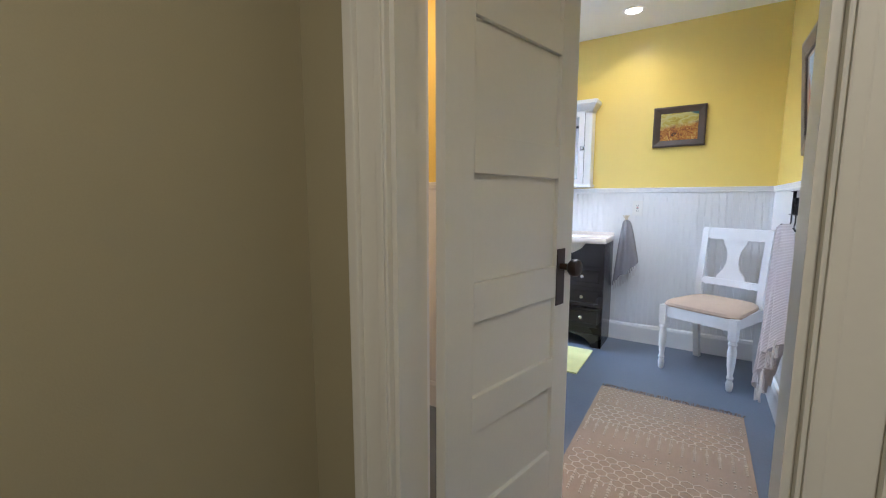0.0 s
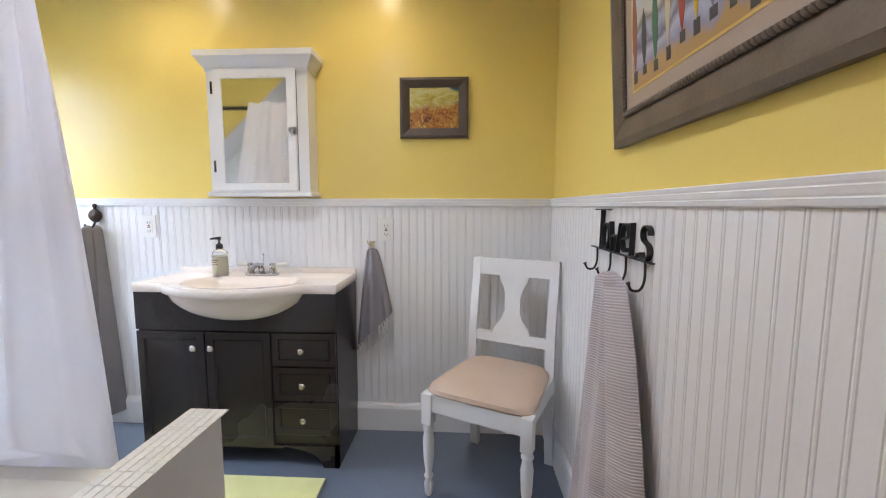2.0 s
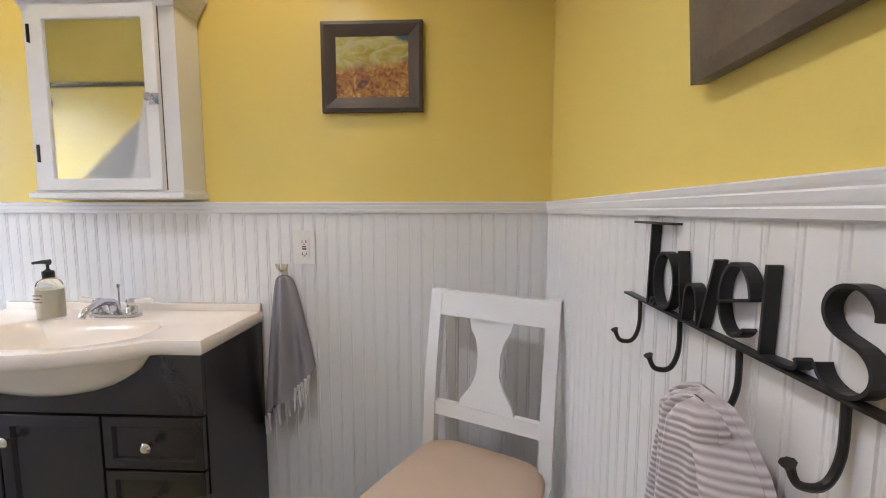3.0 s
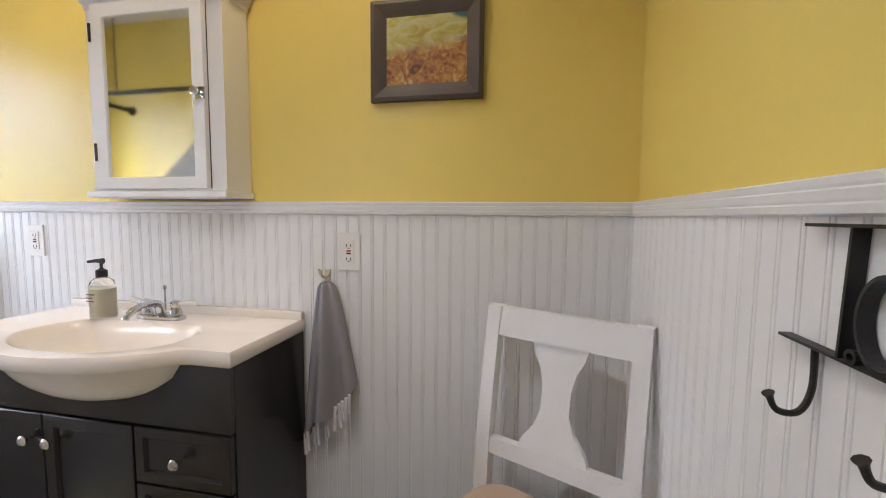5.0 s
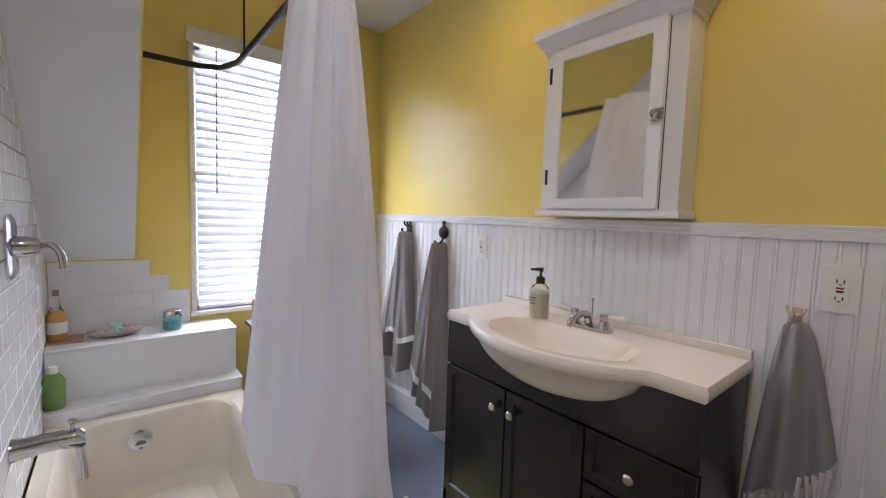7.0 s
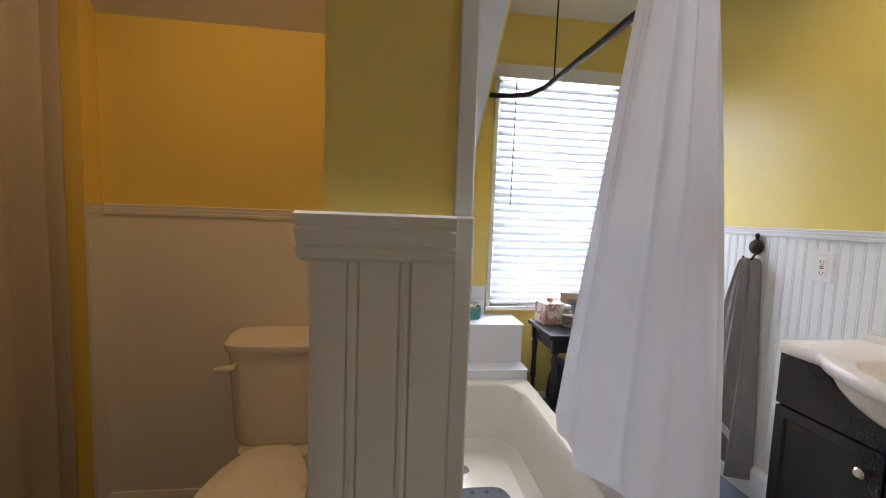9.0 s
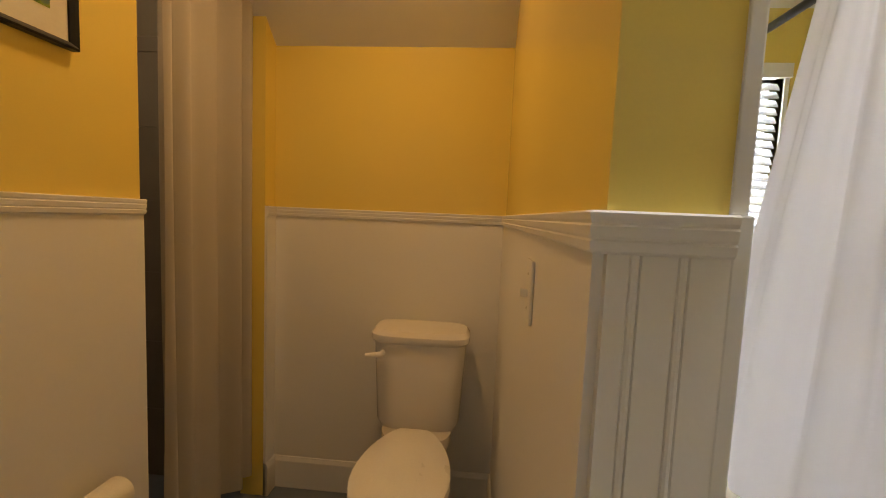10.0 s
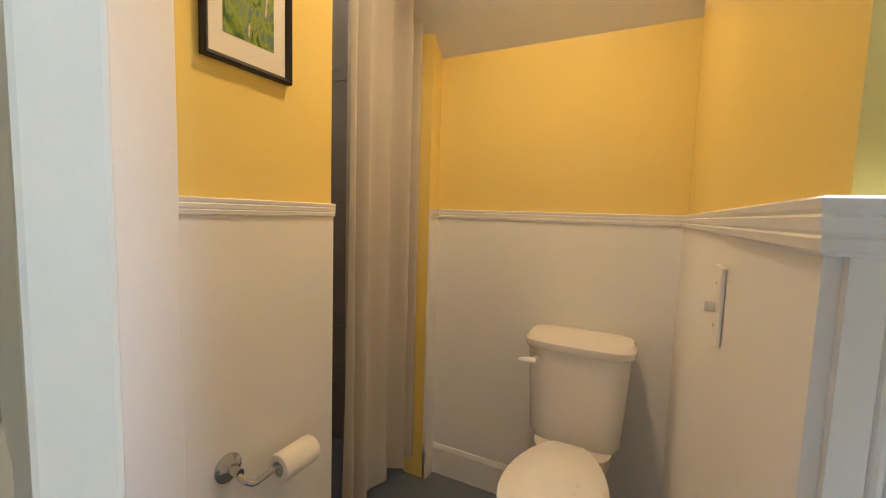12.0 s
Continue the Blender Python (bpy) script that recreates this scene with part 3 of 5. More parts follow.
part("bowl", rings(bmesh.new(), [srect(0.32, 0.21, 0.11, 0.0, 2.6, 32), srect(0.32, 0.20, 0.10, 0.10, 2.6, 32), egg(0.72, 0.22), egg(0.93, 0.33), egg(0.98, 0.385), egg(0.95, 0.398)]), CERAMIC, wc, smooth=True)
part("bowl_back", rings(bmesh.new(), [srect(0.14, 0.11, 0.10, 0.0), srect(0.14, 0.12, 0.105, 0.25), srect(0.14, 0.13, 0.15, 0.38), srect(0.14, 0.12, 0.15, 0.404)]), CERAMIC, wc, smooth=True)
part("seat", rings(bmesh.new(), [egg(0.98, 0.400), egg(1.0, 0.405), egg(1.0, 0.414), egg(0.98, 0.418)]), PLASTIC, wc, smooth=True)
part("lid", rings(bmesh.new(), [egg(0.97, 0.4195), egg(1.0, 0.424), egg(0.995, 0.434), egg(0.9, 0.444), egg(0.5, 0.448)]), PLASTIC, wc, smooth=True)
part("flush_lever", tube(bmesh.new(), [(0.20, -0.15, 0.70), (0.222, -0.15, 0.70), (0.225, -0.19, 0.697), (0.225, -0.215, 0.694)], [0.012, 0.012, 0.009, 0.007], 10), PLASTIC, wc, "white flush lever", True)

# ---- curtains ----
def folded(bm, path_fn, z0, z1, nu=120, nz=14):
    grid = [[bm.verts.new(path_fn(i / nu, z0 + (z1 - z0) * j / nz, j / nz)) for i in range(nu + 1)] for j in range(nz + 1)]
    for a, b in zip(grid, grid[1:]):
        for i in range(nu):
            bm.faces.new((a[i], a[i + 1], b[i + 1], b[i]))
    return bm
ROD = 1.84
def bunch():
    """A gathered curtain: a pleated ring that widens as it falls and hangs outside the tub."""
    bm, n, loops = bmesh.new(), 132, []
    for j in range(25):
        v = j / 24
        z, w = ROD + 0.03 - (ROD - 0.0) * v, v ** 0.95
        cx, cy, ra, rb = -1.302 - 0.094 * w, 2.611 + 0.061 * w, 0.129 + 0.145 * w, 0.038 + 0.207 * w
        hem = min(1.0, max(0.0, (0.50 - z) / 0.10))
        loop = []
        for i in range(n):
            a = 2 * math.pi * i / n
            f = (0.12 - 0.03 * v) * math.sin(8 * a + 0.9 * math.sin(2.3 * v) + 0.7 * math.sin(2 * a)) + (0.045 - 0.03 * v) * math.sin(17 * a + 3 * v + 1) + 0.10 * math.sin(3 * a + 2.6 * v)
            y = cy + rb * (1 + f * 1.3) * math.sin(a)
            y += hem * max(0.0, TY1 + 0.006 + 0.003 * math.sin(7 * a) - y)
            loop.append((cx + ra * (1 + f * 0.8) * math.cos(a), y, z + 0.006 * math.sin(5 * a)))
        loops.append(loop)
    return rings(bm, loops, cap=(False, False))
cur = thing("shower_curtain", pose(0, 0, 0), "white cotton shower curtain, gathered beside the bathtub", "curtain")
part("cloth", bunch(), CURTAIN, cur, smooth=True)
rod = thing("shower_rod", pose(0, 0, 0), "black iron shower curtain rod over the bathtub", "curtain rod")
part("rail", tube(bmesh.new(), [(-2.36, 2.270, ROD), (-2.36, 2.44, ROD)] + smooth_path([(-2.35, 2.50, ROD), (-2.30, 2.575, ROD), (-2.18, 2.615, ROD)], 5) + [(-1.05, 2.615, ROD)] + smooth_path([(-0.93, 2.60, ROD), (-0.84, 2.54, ROD), (-0.81, 2.44, ROD)], 5) + [(-0.81, TUB_S + 0.008, ROD)], 0.0125, 12), BLACK, rod, smooth=True)
part("flange", lathe(bmesh.new(), [(0.030, 0), (0.030, 0.006), (0.018, 0.016), (0.013, 0.020)], pose(-2.36, 2.2695, ROD, -90, 0, 0)), BLACK, rod, smooth=True)
part("hanger", tube(bmesh.new(), [(-2.075, 2.615, ROD), (-2.075, 2.615, CEIL - 0.001)], 0.004, 8), BLACK, rod)
def shower_cloth(u, z, v):
    x = -1.33 - 0.49 * u
    return (x, 0.820 + (0.024 + 0.014 * math.sin(9 * u + 1)) * math.sin(u * 2 * math.pi * 4.6 + 1.1 * math.sin(7 * u) + 0.7 * math.sin(2.5 * v)), z)
cur2 = thing("shower_stall_curtain", pose(0, 0, 0), "beige shower curtain hanging before the grey tiled shower", "curtain")
STALLCLOTH = material("beige_curtain_cotton", (0.56, 0.52, 0.46), 0.85, noise=0.04, scale=10, bump=0.25, fine=600, extra=translucent(0.2))
part("cloth", folded(bmesh.new(), shower_cloth, 0.10, 2.2, 140, 10), STALLCLOTH, cur2, smooth=True)

# ---- chair ----
ch = thing("chair", pose(0.146, 3.178, 0, 0, 0, -25.0), "white wooden dining chair with a beige upholstered seat", "chair")
# local: x across, front at -y
def leg():
    bm = lathe(bmesh.new(), [(0.010, 0), (0.016, 0.01), (0.020, 0.05), (0.013, 0.07), (0.020, 0.085), (0.013, 0.10), (0.021, 0.16), (0.024, 0.24), (0.018, 0.275), (0.024, 0.29), (0.018, 0.305), (0.022, 0.315)], seg=14)
    return box(bm, -0.022, 0.022, -0.022, 0.022, 0.312, 0.44, 0.003)
for sx in (-1, 1):
    o = part("leg", leg(), WHITE, ch, smooth=True)
    o.location = (sx * 0.204, -0.205, 0)
for sx in (-1, 1):
    bm = bmesh.new()
    rings(bm, [[(sx * 0.185 + dx, y + dy, z) for dx, dy in ((-0.019, -0.016), (0.019, -0.016), (0.019, 0.016), (-0.019, 0.016))] for y, z in ((0.235, 0), (0.20, 0.22), (0.19, 0.44), (0.20, 0.60), (0.223, 0.76), (0.255, 0.938))])
    part("back_post", bm, WHITE, ch)
part("seat_frame", boxes((-0.185, 0.185, -0.215, -0.195, 0.365, 0.435), (-0.205, -0.185, -0.18, 0.18, 0.365, 0.435), (0.185, 0.205, -0.18, 0.18, 0.365, 0.435), (-0.17, 0.17, 0.175, 0.195, 0.365, 0.435)), WHITE, ch)
part("seat", rings(bmesh.new(), [[(x * (0.90 - 0.42 * y), y, z) for x, y, z in srect(0, rx, ry, zz, e, 40)] for rx, ry, zz, e in ((0.222, 0.212, 0.430, 7), (0.232, 0.222, 0.444, 7), (0.229, 0.219, 0.460, 6), (0.212, 0.202, 0.473, 5), (0.16, 0.15, 0.484, 3.5), (0.08, 0.08, 0.488, 3))]), SEAT, ch, "beige upholstered seat", True)
def bar(z0, z1, ya, yb, w):
    return rings(bmesh.new(), [[(x, y + d, z) for y, z in ((ya, z0), (yb, z1)) for d in ((-0.011, 0.011) if z == z0 else (0.011, -0.011))] for x in (-w, w)])
part("top_rail", bar(0.862, 0.936, 0.240, 0.254, 0.167), WHITE, ch)
part("lower_rail", bar(0.553, 0.595, 0.198, 0.202, 0.167), WHITE, ch)
def splat():
    half = [(0.595, 0.088), (0.62, 0.080), (0.66, 0.050), (0.70, 0.036), (0.76, 0.036), (0.80, 0.045), (0.83, 0.062), (0.865, 0.072)]
    bm = bmesh.new()
    yy = lambda z: 0.201 + (z - 0.605) * 0.17
    return rings(bm, [[(-w, yy(z) - 0.006, z), (w, yy(z) - 0.006, z), (w, yy(z) + 0.006, z), (-w, yy(z) + 0.006, z)] for z, w in half])
part("splat", splat(), WHITE, ch)

# ---- pictures ----
FRAMEM = material("brown_wood_frame", (0.075, 0.055, 0.042), 0.5, noise=0.25, scale=40, bump=0.3)
def painting(name, fn):
    m = bpy.data.materials.new(name)
    m.use_nodes = True
    nt = m.node_tree
    nt.nodes["Principled BSDF"].inputs["Roughness"].default_value = 0.45
    fn(nt, nt.nodes["Principled BSDF"])
    return m
def abstract(colours, scale=9.0, stretch=(1, 1, 1)):
    def fn(nt, b):
        co, mp, n, r = (nt.nodes.new(k) for k in ("ShaderNodeTexCoord", "ShaderNodeMapping", "ShaderNodeTexNoise", "ShaderNodeValToRGB"))
        mp.inputs["Scale"].default_value = stretch
        n.inputs["Scale"].default_value, n.inputs["Detail"].default_value, n.inputs["Distortion"].default_value = scale, 9, 1.2
        nt.links.new(co.outputs["Object"], mp.inputs["Vector"])
        nt.links.new(mp.outputs[0], n.inputs["Vector"])
        nt.links.new(n.outputs["Fac"], r.inputs["Fac"])
        r.color_ramp.elements[0].color, r.color_ramp.elements[1].color = (*colours[0], 1), (*colours[-1], 1)
        r.color_ramp.elements[0].position, r.color_ramp.elements[1].position = 0.3, 0.72
        for k, c in enumerate(colours[1:-1]):
            e = r.color_ramp.elements.new(0.3 + 0.42 * (k + 1) / (len(colours) - 1))
            e.color = (*c, 1)
        nt.links.new(r.outputs["Color"], b.inputs["Base Color"])
    return fn
def autumn(nt, b):
    """Red-brown below, yellow-green sky, a blue corner."""
    abstract([(0.07, 0.03, 0.01), (0.30, 0.10, 0.01), (0.42, 0.22, 0.03), (0.62, 0.42, 0.16)], 38)(nt, b)
    low = b.inputs["Base Color"].links[0].from_socket
    abstract([(0.30, 0.22, 0.02), (0.42, 0.36, 0.06), (0.50, 0.48, 0.22), (0.20, 0.26, 0.12)], 13, (1, 1, 2))(nt, b)
    high = b.inputs["Base Color"].links[0].from_socket
    co, sep, n = nt.nodes.new("ShaderNodeTexCoord"), nt.nodes.new("ShaderNodeSeparateXYZ"), nt.nodes.new("ShaderNodeTexNoise")
    n.inputs["Scale"].default_value = 22
    nt.links.new(co.outputs["Object"], sep.inputs[0])
    nt.links.new(co.outputs["Object"], n.inputs["Vector"])
    def mixed(a, b2, fac):
        m = nt.nodes.new("ShaderNodeMix")
        m.data_type = "RGBA"
        nt.links.new(fac, m.inputs["Factor"])
        nt.links.new(a, m.inputs[6])
        if isinstance(b2, tuple):
            m.inputs[7].default_value = b2
        else:
            nt.links.new(b2, m.inputs[7])
        return m.outputs[2]
    def edge(x, z, off, lo, hi):
        d = nt.nodes.new("ShaderNodeVectorMath")
        d.operation = "DOT_PRODUCT"
        d.inputs[1].default_value = (x, 0, z)
        nt.links.new(co.outputs["Object"], d.inputs[0])
        add = nt.nodes.new("ShaderNodeMath")
        add.operation = "MULTIPLY_ADD"
        add.inputs[1].default_value = 0.05
        nt.links.new(n.outputs["Fac"], add.inputs[0])
        nt.links.new(d.outputs["Value"], add.inputs[2])
        r = nt.nodes.new("ShaderNodeMapRange")
        r.inputs["From Min"].default_value, r.inputs["From Max"].default_value = lo, hi
        nt.links.new(add.outputs[0], r.inputs["Value"])
        return r.outputs[0]
    c = mixed(low, high, edge(-0.15, 1, 0, 0.020, 0.050))
    c = mixed(c, (0.03, 0.10, 0.13, 1), edge(0.5, 1, 0, 0.150, 0.165))
    nt.links.new(c, b.inputs["Base Color"])
def frame_bars(w, h, t, d):
    """A mitred frame in local x and z, its back at y 0 and its face at -d."""
    prof = [(0, 0), (0, -d), (t * 0.25, -d - 0.004), (t * 0.6, -d), (t, -d + 0.006), (t, 0)]
    loops = []
    for cx, cz in ((-1, -1), (1, -1), (1, 1), (-1, 1), (-1, -1)):
        loops.append([(cx * (w / 2 - o), y, cz * (h / 2 - o)) for o, y in prof])
    return rings(bmesh.new(), loops, cap=(False, False))
pic = thing("small_painting", pose(-0.139, NORTH - 0.003, 1.659), "small abstract orange and green painting in a brown wooden frame", "picture")
part("frame", frame_bars(0.335, 0.288, 0.048, 0.016), FRAMEM, pic)
part("canvas", boxes((-0.122, 0.122, -0.010, -0.001, -0.098, 0.098)), painting("autumn_paint", autumn), pic, "abstract orange and green painting")

# ---- mat and rug ----
part("bath_mat", boxes((-1.60, -0.578, 2.665, 3.138, 0.001, 0.012), bevel=0.004), GREENMAT)
tagged(bpy.data.objects["bath_mat"], "pale yellow-green cotton bath mat before the vanity", "bath mat")
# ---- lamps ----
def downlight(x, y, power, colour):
    t = thing("ceiling_or_fill_light", pose(x, y, CEIL), "white round recessed ceiling light, lit; the third is added as fill", "ceiling light", "recessed ceiling lights")
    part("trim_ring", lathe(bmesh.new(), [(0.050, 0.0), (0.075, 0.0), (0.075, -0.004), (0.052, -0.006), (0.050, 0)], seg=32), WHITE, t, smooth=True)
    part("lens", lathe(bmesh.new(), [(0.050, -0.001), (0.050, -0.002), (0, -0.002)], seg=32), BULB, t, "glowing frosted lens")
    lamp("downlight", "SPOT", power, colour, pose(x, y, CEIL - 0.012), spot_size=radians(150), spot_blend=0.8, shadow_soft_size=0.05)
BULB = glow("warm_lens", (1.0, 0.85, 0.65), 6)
# the third row makes an unseen fixture, added to brighten the room
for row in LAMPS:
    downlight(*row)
lamp("hall_ceiling_light", "AREA", 11.0, (1.0, 0.82, 0.58), look((0.30, -0.60, CEIL - 0.03), (0.30, -0.60, 0)), shape="DISK", size=0.30)

# ---- wall tiles by the bathtub ----
TW, TH, TG = 0.1524, 0.0762, 0.003
def pad_data(w, h, mat):
    bm = bmesh.new()
    rings(bm, [[(x0, y, z0), (x1, y, z0), (x1, y, z1), (x0, y, z1)] for x0, x1, z0, z1, y in ((0, w, 0, h, 0.0), (0, w, 0, h, 0.0045), (0.0025, w - 0.0025, 0.0025, h - 0.0025, 0.006))], cap=(False, True))
    return to_data("tile", bm, mat)
setting("wall_bath_tiles", boxes((WEST + 0.002, -0.70, TUB_S - 0.012, TUB_S - 0.003, TRIM, CEIL), (-0.70, PIL_X - 0.001, TUB_S - 0.012, TUB_S - 0.003, 0.575, CEIL)), GROUT, "white subway tiled wall beside the bathtub", "wall")
bath_wall = bpy.data.objects["wall_bath_tiles"]
tile = pad_data(TW - TG, TH - TG, TILE)
for r in range(26):
    z = TRIM + 0.005 + r * TH
    x = WEST + 0.35 - (r % 2) * TW / 2
    while x < -0.64 - TW * 0.5:
        if z + TH < 1.0 + (x + TW - WEST) * SL * 1.0 - 0.02 + TH * 0 and z + TH < CEIL:
            o = new("tile", tile)
            o.location, o.parent = (x, TUB_S - 0.003, z), bath_wall
        x += TW
setting("trim_tile_edge", boxes((PIL_X - 0.012, PIL_X + 0.002, TUB_S - 0.012, TUB_S + 0.004, RAIL + 0.0, CEIL), (PIL_X - 0.012, PIL_X + 0.010, TUB_S - 0.012, TUB_S + 0.004, 0.6, RAIL), bevel=0.002), TILE, "white tile edge strip", "trim")
# tiles on the window wall, stepped up towards the slope
west_tiles = setting("wall_west_tiles", boxes((WEST, WEST + 0.004, TUB_S, 2.319, 0.64, 0.962), (WEST, WEST + 0.004, 2.319, 2.397, 0.64, 0.884), (WEST, WEST + 0.004, 2.397, 2.482, 0.64, 0.808)), GROUT, "white tiles stepped on the window wall", "wall")
tile_w = to_data("tile", rings(bmesh.new(), [[(x, y, z) for y, z in ((a, a), (TW - TG - a, a), (TW - TG - a, TH - TG - a), (a, TH - TG - a))] for x, a in ((0, 0), (0.003, 0), (0.004, 0.002))]), TILE)
for r, y_end in enumerate((2.482, 2.482, 2.397, 2.319)):
    y = y_end - TW
    while y > TUB_S - 0.05:
        o = new("tile", tile_w)
        o.location, o.parent = (WEST + 0.003, max(y, TUB_S), 0.655 + r * TH), west_tiles
        y -= TW
setting("ledge_trim", boxes((WEST, -2.392, TUB_S, TY1 + 0.004, 0.628, 0.640), (-2.3998, TX0 + 0.006, TUB_S, TY1 + 0.004, 0.415, 0.426), bevel=0.003), TILE, "white ledge capping tiles", "ledge")

# the mosaic cap of the low wall
KN0, KN1 = TX1 + 0.005, -0.705
cap = setting("wall_knee_cap", boxes((KN0 - 0.004, KN1 + 0.006, TUB_S, 2.638, 0.563, 0.575)), GROUT, "pale marble mosaic cap on the low wall", "wall")
MARBLETILE = material("pale_marble_tile", (0.72, 0.70, 0.64), 0.25, noise=0.18, scale=60, bump=0.05)
rnd = random.Random(4)
piece = to_data("tile", boxes((0, 0.046, 0, 0.021, 0, 0.004)), MARBLETILE)
for i in range(5):
    for j in range(14):
        o = new("tile", piece)
        o.location, o.parent = (KN0 - 0.002 + i * 0.0238 + 0.0215, TUB_S + 0.002 + j * 0.0485 - (i % 2) * 0.0 + rnd.uniform(0, 0.001), 0.5745), cap
        o.rotation_euler = (0, 0, math.pi / 2)

# ---- tub fittings ----
valve = thing("shower_valve", pose(-1.80, TUB_S + 0.004, 1.095), "chrome shower valve with a lever on the tiled wall", "shower valve")
part("plate", rings(bmesh.new(), [srect(0, 0.062, 0.088, 0, 3.2, 28), srect(0, 0.062, 0.088, 0.006, 3.2, 28), srect(0, 0.050, 0.076, 0.012, 3.2, 28)]), CHROME, valve, smooth=True).rotation_euler = (-math.pi / 2, 0, 0)
part("body", lathe(bmesh.new(), [(0.030, 0.010), (0.028, 0.040), (0.022, 0.055), (0.020, 0.062), (0, 0.064)], pose(0, 0, 0, -90, 0, 0)), CHROME, valve, smooth=True)
part("lever", tube(bmesh.new(), smooth_path([(0, 0.050, 0), (0.02, 0.085, 0.004), (0.035, 0.105, -0.02), (0.04, 0.110, -0.060)], 5), 0.009, 10), CHROME, valve, smooth=True)
spout = thing("tub_spout", pose(-1.70, TUB_S + 0.004, 0.575), "chrome bathtub spout with a diverter", "faucet")
part("body", rings(bmesh.new(), [[(r * math.cos(a), y, dz + rz * math.sin(a)) for a in (2 * math.pi * k / 16 for k in range(16))] for y, r, rz, dz in ((0, 0.030, 0.030, 0), (0.02, 0.027, 0.027, 0), (0.09, 0.025, 0.024, 0.0), (0.135, 0.024, 0.028, -0.006), (0.145, 0.018, 0.022, -0.010))]), CHROME, spout, smooth=True)
part("diverter", lathe(bmesh.new(), [(0.005, 0.015), (0.005, 0.038), (0.009, 0.042), (0.009, 0.050), (0, 0.052)], pose(0, 0.118, 0.0), 12), CHROME, spout, smooth=True)
part("outlet", tube(bmesh.new(), [(0, 0.130, -0.015), (0.002, 0.138, -0.125)], 0.0105, 12), CHROME, spout, smooth=True)
head = thing("wall_shower", pose(-1.02, TUB_S + 0.004, 1.96), "chrome shower head on a bent arm", "shower head")
part("flange", lathe(bmesh.new(), [(0.028, 0), (0.028, 0.004), (0.012, 0.012), (0, 0.012)], pose(0, 0, 0, -90, 0, 0)), CHROME, head, smooth=True)
part("arm", tube(bmesh.new(), smooth_path([(0, 0, 0), (0, 0.06, 0.0), (0, 0.12, -0.03), (0, 0.15, -0.07)], 5), 0.010, 10), CHROME, head, smooth=True)
part("rose", lathe(bmesh.new(), [(0.012, 0), (0.016, 0.02), (0.040, 0.05), (0.042, 0.062), (0.030, 0.064), (0, 0.064)], pose(0, 0.15, -0.07, -150, 0, 0)), CHROME, head, smooth=True)
bmat = thing("tub_mat", pose(-1.60, 2.27, 0.0765), "dark grey rubber bath mat on the bathtub floor", "bath mat")
part("mat", rings(bmesh.new(), [srect(0, 0.27, 0.155, z, 6, 36) for z in (0, 0.006)]), material("grey_rubber", (0.07, 0.075, 0.085), 0.6), bmat)
for i in range(9):
    for j in range(5):
        o = part("nub", lathe(bmesh.new(), [(0.010, 0.006), (0.008, 0.009), (0.004, 0.009), (0.004, 0.0065)], seg=10), bpy.data.materials["grey_rubber"], bmat) if i == j == 0 else new("nub", nub)
        nub = o.data
        o.parent, o.location = bmat, (-0.24 + i * 0.06, -0.12 + j * 0.06, 0)

# ---- wall plates ----
RED = material("red_button", (0.45, 0.03, 0.03), 0.4, bump=0)
def outlet(m, label):
    t = thing("wall_outlet", m, label, "electrical outlet", "")
    part("plate", boxes((-0.036, 0.036, -0.006, 0, -0.058, 0.058), bevel=0.002), PLASTIC, t)
    part("socket", boxes((-0.017, 0.017, -0.009, -0.006, -0.034, 0.034), bevel=0.001), PLASTIC, t)
    for sx0, sx1, sz0, sz1 in [(x, x + 0.0025, z, z + 0.009) for x in (-0.008, 0.005) for z in (-0.026, 0.016)] + [(-0.003, 0.003, -0.030, -0.0275), (-0.003, 0.003, 0.011, 0.0135)]:
        part("slot", boxes((sx0, sx1, -0.0096, -0.009, sz0, sz1)), BLACK, t, "dark socket slot")
    part("test_button", boxes((-0.007, 0.007, -0.0102, -0.009, 0.001, 0.006)), RED, t, "red test button")
    part("reset_button", boxes((-0.007, 0.007, -0.0102, -0.009, -0.007, -0.002)), BLACK, t, "black reset button")
    return t
for x, z in ((-1.628, 1.075), (-0.382, 1.064)):
    outlet(pose(x, NORTH - 0.0105, z), "white wall outlet with red and black buttons on the wainscot")
sw = thing("light_switch", pose(-0.990, ALC_N - 0.0105, 1.078), "white wall switch plate with a toggle beside the toilet", "light switch")
part("plate", boxes((-0.036, 0.036, -0.006, 0, -0.058, 0.058), bevel=0.002), PLASTIC, sw)
part("toggle", boxes((-0.004, 0.004, -0.020, -0.006, -0.012, 0.003), bevel=0.001), PLASTIC, sw)
for z in (0.030, -0.034):
    part("screw", boxes((-0.002, 0.002, -0.007, -0.006, z, z + 0.004)), NICKEL, sw, "small metal screw")

